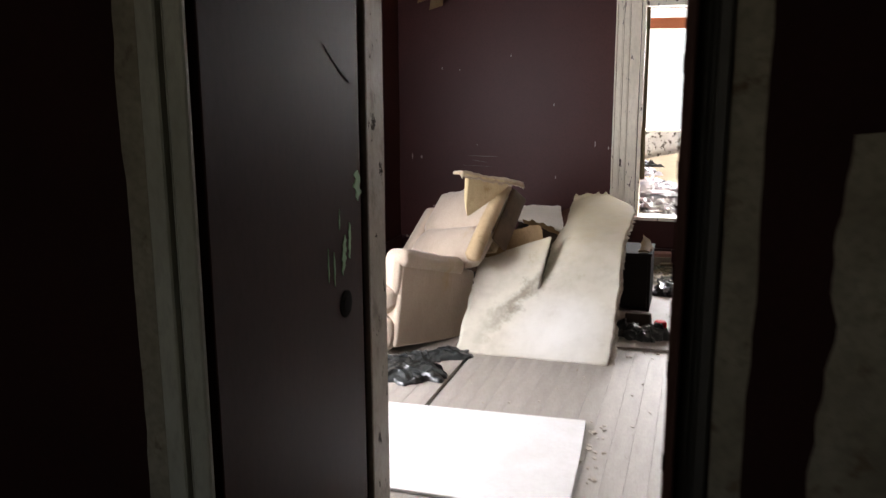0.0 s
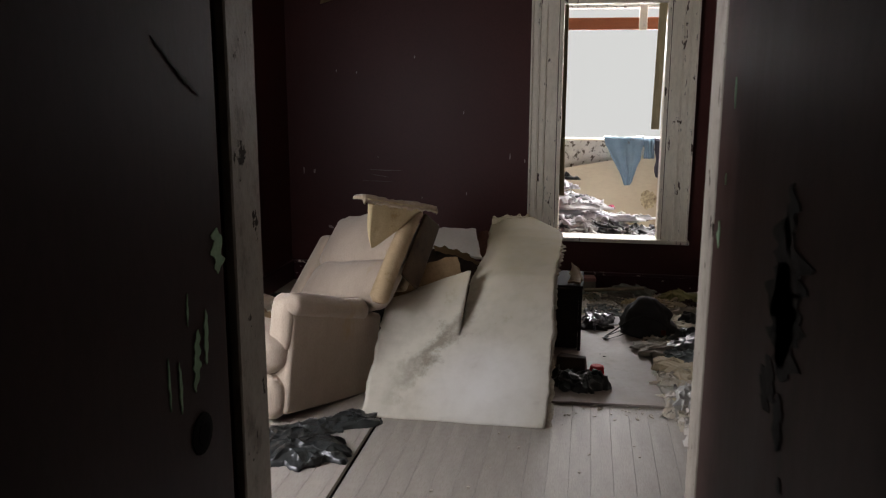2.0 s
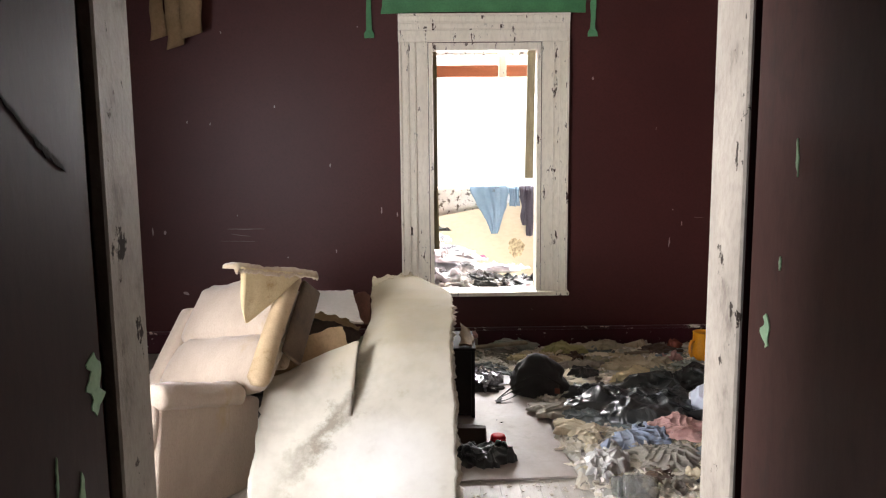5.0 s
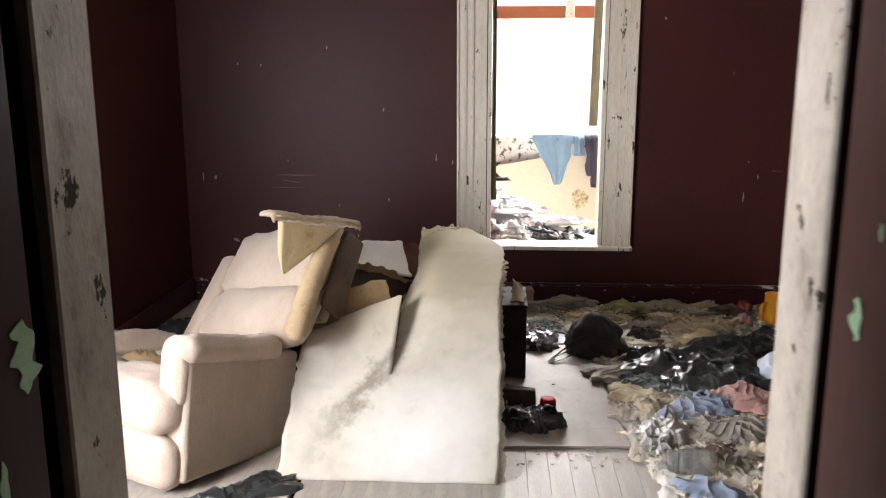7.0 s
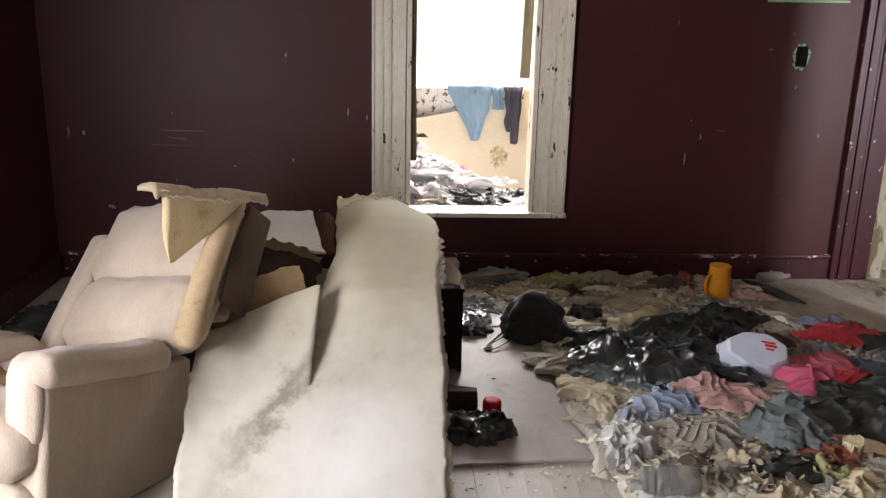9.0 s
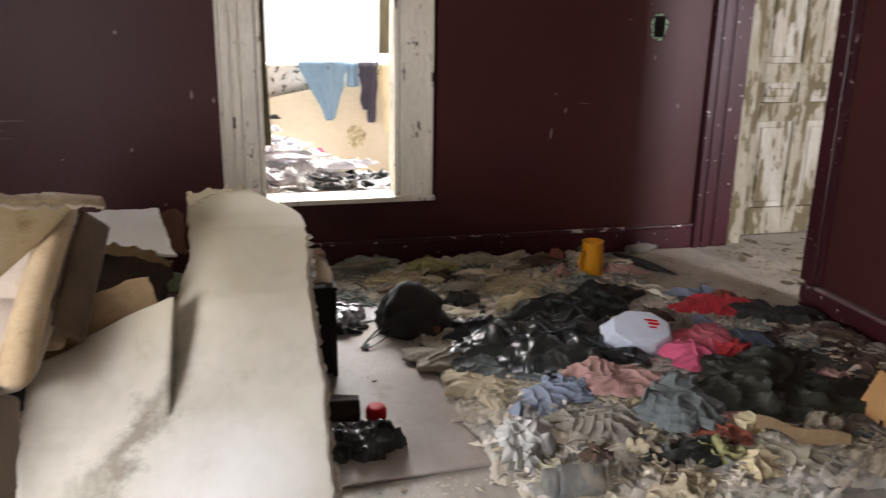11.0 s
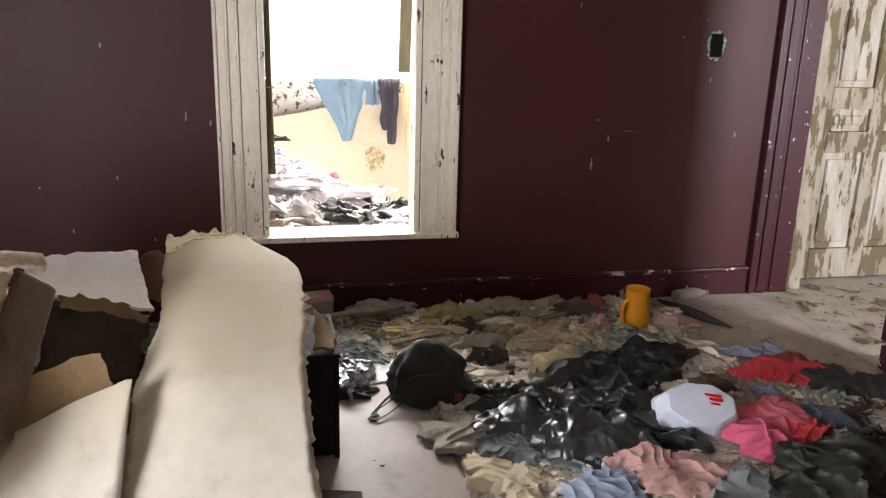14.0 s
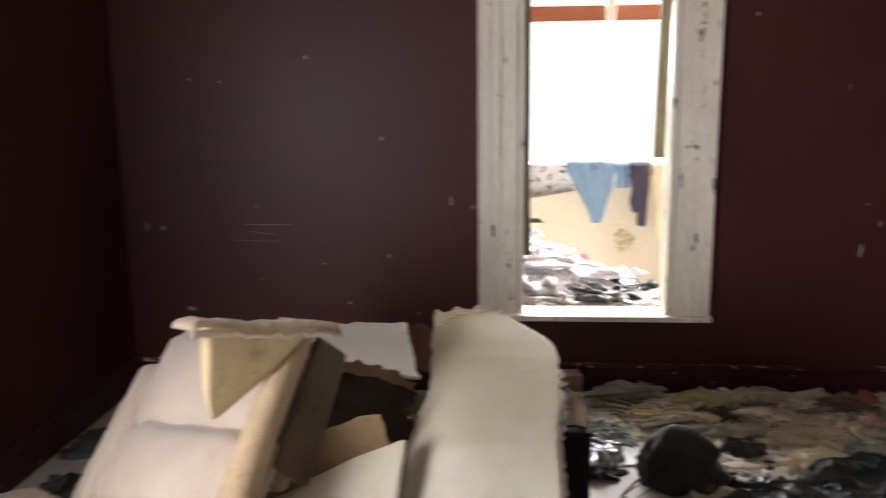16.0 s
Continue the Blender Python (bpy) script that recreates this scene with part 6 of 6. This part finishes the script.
# gouge and scrapes on the passage side and the open door
def scrape(name, parent_name, plane_x, strokes, material, label, side):
    """Ragged strokes on an upright face: each from (y, z) to (y, z), with a half width."""
    bm = bmesh.new()
    for k, (y0, z0, y1, z1, w) in enumerate(strokes):
        d = Vector((y1 - y0, z1 - z0))
        nrm = Vector((-d.y, d.x)).normalized()
        n = max(6, int(d.length / 0.006))
        rows = []
        for i in range(n + 1):
            u = i / n
            half = w * (math.sin(math.pi * min(1, max(0.0, u))) ** 0.5 + 0.04)
            c = Vector((y0, z0)) + d * u + nrm * w * 0.8 * noise.noise(Vector((u * 5, k, plane_x)))
            a = half * (1 + 0.9 * noise.noise(Vector((u * d.length * 70, k, 1))))
            b = half * (1 + 0.9 * noise.noise(Vector((u * d.length * 70, k, 9))))
            p, q = c + nrm * max(0.0005, a), c - nrm * max(0.0005, b)
            rows.append([(plane_x, p.x, p.y), (plane_x, q.x, q.y)])
        bridge_rows(bm, rows)
    ext = bmesh.ops.extrude_face_region(bm, geom=list(bm.faces))
    bmesh.ops.translate(bm, vec=(side * 0.0015, 0, 0), verts=[g for g in ext["geom"] if isinstance(g, bmesh.types.BMVert)])
    host = bpy.data.objects[parent_name]
    bmesh.ops.translate(bm, vec=-host.location, verts=bm.verts)
    return part(name, bm, material, host, label)


M_GOUGE = mat("gouged_wood", rgb("2a1a12"), rgb("150c08"), 20, 0.9, 0.6, 60)
scrape("gouge", "door_4", -0.0345, ((1.80, 1.44, 1.805, 1.36, 0.022), (1.81, 1.40, 1.79, 1.205, 0.075), (1.83, 1.34, 1.77, 1.23, 0.055), (1.845, 1.215, 1.86, 1.14, 0.035), (1.79, 1.19, 1.78, 1.12, 0.022), (1.75, 1.10, 1.752, 1.08, 0.010)), M_GOUGE, "splintered gouge in the wood", -1)
scrape("paint_scrape", "door_4", -0.0345, ((2.316, 1.262, 2.316, 1.312, 0.012), (2.24, 1.51, 2.245, 1.56, 0.003), (2.28, 1.38, 2.28, 1.40, 0.003)), M_MINT, "mint paint scrape", -1)
scrape("paint_scrape", "door_3", -0.9995, ((2.340, 1.168, 2.344, 1.262, 0.022), (2.22, 0.96, 2.24, 1.08, 0.012), (2.16, 0.94, 2.16, 1.04, 0.005), (2.27, 1.0, 2.275, 1.11, 0.008), (2.12, 0.96, 2.12, 1.06, 0.003), (2.2, 1.1, 2.205, 1.16, 0.003)), M_MINT, "pale green paint scrape", 1)
scrape("scratch", "door_3", -0.9995, ((2.13, 1.625, 2.21, 1.57, 0.003), (2.20, 1.575, 2.295, 1.525, 0.005)), M_GOUGE, "long dark scratch", 1)


# ---- things in the porch ----
def drape(name, pts, material, label, category, seed):
    """Cloth that hangs from the ledge: (z, x left, x right) rows, with upright folds."""
    bm = bmesh.new()
    rows = []
    for z, a, b in pts:
        row = []
        for j in range(25):
            u = j / 24
            rag = 0.022 * noise.noise(Vector((z * 9, seed, 4 if u < 0.5 else 9))) * abs(2 * u - 1)
            x = a + (b - a) * u + rag
            row.append((x, 9.035 - 0.16 * (0.95 - min(z, 0.95)) + 0.022 * noise.noise(Vector((u * 7, z * 1.2, seed))) - 0.012 * math.sin(u * math.pi) + 0.05 * max(0, z - 0.985) * 8, z + 0.01 * noise.noise(Vector((u * 5, 0, seed)))))
        rows.append(row)
    bridge_rows(bm, rows)
    ext = bmesh.ops.extrude_face_region(bm, geom=list(bm.faces))
    bmesh.ops.translate(bm, vec=(0, 0.012, 0), verts=[g for g in ext["geom"] if isinstance(g, bmesh.types.BMVert)])
    return solid(name, bm, material, label, category, smooth=True, base=(pts[0][1], PB - 0.07, 0.98))


def tapered(z0, z1, a0, b0, a1, b1, n=12):
    """Rows of a hanging cloth that narrows evenly from top to hem."""
    return [(z0 + (z1 - z0) * i / n, a0 + (a1 - a0) * i / n, b0 + (b1 - b0) * i / n) for i in range(n + 1)]


jeans = [(1.03, -0.12, 0.24), (1.01, -0.12, 0.25)] + tapered(0.97, 0.72, -0.11, 0.25, 0.02, 0.20) + tapered(0.70, 0.575, 0.035, 0.19, 0.085, 0.135)
drape("jeans", jeans, C_JEANS, "faded blue jeans hanging from the porch ledge", "jeans", 1)
drape("shirt", [(1.02, 0.24, 0.37)] + tapered(0.99, 0.83, 0.245, 0.36, 0.27, 0.35), C_JEANS, "blue shirt hanging from the porch ledge", "shirt", 2)
trousers = thing("trousers", 0.43, PB - 0.07, 0.98, 0, "dark grey trousers hanging from the porch ledge", "trousers")
for rows, seed in (([(1.02, 0.355, 0.44)] + tapered(0.98, 0.65, 0.355, 0.44, 0.375, 0.43), 3), ([(1.02, 0.43, 0.515)] + tapered(0.98, 0.55, 0.43, 0.51, 0.415, 0.475), 5)):
    leg = drape("leg", rows, C_TROUSER, "", "", seed)
    leg.location = leg.location - trousers.location
    leg.parent = trousers
drape("cream_cloth", [(1.02, 0.52, 0.80)] + tapered(0.98, 0.45, 0.515, 0.80, 0.56, 0.80), C_CREAM, "cream cloth hanging from the porch ledge", "cloth", 4)
# torn paper mark on the plywood
bm = bmesh.new()
rows = [[(0.075 * r * math.cos(q) * (1 + 0.5 * noise.noise(Vector((math.cos(q) * 2, math.sin(q) * 2, 3)))), 0.0, 0.085 * r * math.sin(q) * (1 + 0.5 * noise.noise(Vector((math.cos(q) * 2, math.sin(q) * 2, 8))))) for q in [2 * math.pi * k / 28 for k in range(28)]] for r in (0.02, 0.5, 1.0)]
bm.faces.new(bridge_rows(bm, rows, True)[0])
ext = bmesh.ops.extrude_face_region(bm, geom=list(bm.faces))
bmesh.ops.translate(bm, vec=(0, -0.004, 0), verts=[g for g in ext["geom"] if isinstance(g, bmesh.types.BMVert)])
mark = solid("torn_sticker", bm, mat("brown_printed_paper", rgb("d8c9a0"), rgb("6a5a40"), 26, 0.8, 0.2, 60), "torn brown printed paper stuck to the plywood", "sticker")
mark.location, mark.rotation_euler = (0.319, 8.978, 0.44), (radians(-9), 0, 0)
for k, (x, w) in enumerate(((-0.05, 0.07), (0.06, 0.10), (0.22, 0.08), (0.40, 0.10), (0.55, 0.10), (0.70, 0.09))):
    garment("white_rag", x, PB + 0.01, w, 0.045, 0, 0.035, C_WHITE, "white crumpled rag on the porch ledge", "rag", 1.006, 30 + k, "rags on the ledge", 0.6)
ply = torn_board("plywood_panel", ((-1.5, 8.92, 0.0), (1.5, 8.92, 0.0), (1.5, 9.08, 1.08), (-1.5, 9.08, 0.53)), M_PLY, "tan plywood panel leaning under the porch window", 0.015, seed=12, rag=0.002, curl=0.0)
# heap of clothes, high at one side
def heap_height(x, y):
    t = max(0.0, min(1.0, (y - 7.28) / 0.65))
    t = t * t * (3 - 2 * t)
    z = 0.345 * (1 - t) + t * max(0.20, min(0.78, 0.40 - 0.46 * x))
    return z if y < 8.2 else z * max(0.0, 1 - (y - 8.2) / 0.5)


bm = bmesh.new()
rows = []
for i in range(41):
    y = 7.28 + 1.55 * i / 40
    rows.append([(x, y, max(0.02, heap_height(x, y) + 0.03 * noise.noise(Vector((x * 5, y * 5, 0))) - 0.02)) for x in [-1.4 + 2.8 * j / 40 for j in range(41)]])
bridge_rows(bm, rows)
solid("clothes_heap", bm, C_WHITE, "deep heap of pale discarded clothes in the porch", "clothes heap", kind="stuff", smooth=True)
rnd = random.Random(21)
PH = "clothes on the porch heap"
pal = [(C_WHITE, "white"), (C_WHITE, "white"), (C_PALEGREY, "pale grey"), (C_WHITE, "white"), (C_PALEGREY, "pale grey"), (C_CHARCOAL, "black"), (C_WHITE, "white"), (C_WHITE, "white"), (C_MIX, "black and white printed")]
for k in range(48):
    x, y = rnd.uniform(-0.85, 0.75), rnd.uniform(7.36, 8.4)
    h = heap_height(x, y)
    mt, word = pal[k % len(pal)]
    garment("garment", x, y, rnd.uniform(0.16, 0.32), rnd.uniform(0.08, 0.16), rnd.uniform(-50, 50), 0.05, mt, word + " crumpled garment on the porch heap", base=h - 0.02, seed=100 + k, group=PH, fold=rnd.uniform(1.3, 2.0), freq=15, run=5)
garment("garment", -0.40, 7.40, 0.10, 0.05, 10, 0.04, C_RUST, "orange-red garment at the porch sill", base=0.34, seed=150, group=PH)
garment("garment", -0.05, 8.22, 0.035, 0.03, 0, 0.05, C_HOT, "small bright pink garment on the porch heap", base=0.46, seed=151, group=PH)
garment("garment", 0.50, 8.5, 0.12, 0.06, 0, 0.06, C_BLUEGREY, "slate blue garment beside the porch heap", base=0.12, seed=152, group=PH)

# dust trodden smooth over the boards before the hall doorway
M_PALE_DUST = mat("pale_trodden_dust", rgb("beb5a6"), rgb("a0978a"), 5, 0.9, 0.3, 60, stain=rgb("6f6557"), stain_amount=0.08, stain_scale=6)
bm = bmesh.new()
rows = []
for i in range(21):
    r = (i + 0.02) / 20
    rows.append([(min(2.215, 2.06 + 0.50 * r * math.cos(a) * (1 + 0.25 * noise.noise(Vector((math.cos(a) * 2, math.sin(a) * 2, 4))))), min(FAR - 0.012, 6.42 + 0.62 * r * math.sin(a) * (1 + 0.25 * noise.noise(Vector((math.cos(a) * 2, math.sin(a) * 2, 9))))), 0.0005 + 0.004 * (1 - r ** 3) + 0.0012 * noise.noise(Vector((r * 9 * math.cos(a), r * 9 * math.sin(a), 2))) * (1 - r ** 4)) for a in [2 * math.pi * k / 48 for k in range(48)]])
vs = bridge_rows(bm, rows, True)
bm.faces.new(vs[0])
solid("floor_dust", bm, M_PALE_DUST, "pale dust trodden smooth by the hall doorway", "dust", kind="stuff", smooth=True)


# ---- floor boards, last ----
def lay_planks():
    floor_ob = bpy.data.objects["floor"]
    widths = 0.088
    rnd = random.Random(4)
    shared = {}
    x = LEFT + 0.01
    count = 0
    while x < 2.2:
        gap = 0.0006
        w = widths
        if x < -1.19 < x + w:
            w = -1.20 - x
        y = NEAR_IN - 0.0
        while y < FAR - 0.02:
            ln = rnd.choice((1.2, 1.8, 2.4))
            if y == NEAR_IN:
                ln = rnd.choice((2.5, 2.9, 3.3))
            ln = min(ln, FAR - 0.02 - y)
            key = (round(w, 3), round(ln, 2))
            if key not in shared:
                bm = boxed(0, w - gap, 0, ln - 0.003, -0.02, 0, 0.0008)
                shared[key] = mesh_of(bm, "plank", M_PLANK)
            ob = new("plank", shared[key])
            ob.location = (x, y, rnd.uniform(-0.0007, 0.0003))
            ob.parent = floor_ob
            y += ln
            count += 1
        x += w
        if abs(x + 1.20) < 0.003:
            x = -1.178


lay_planks()
bm = bmesh.new()
box(bm, -2.6, 2.55, -2.95, NEAR_IN - 0.002, -0.02, -0.001)
solid("floor_dark_room", bm, M_PLANK, "worn grey boards in the dark", "floor", kind="structure")
bm = bmesh.new()
box(bm, 2.21, 4.2, NEAR, FAR + 0.165, -0.02, 0.0)
solid("floor_hall", bm, M_PALE_DUST, "dusty hall floor", "floor", kind="structure")
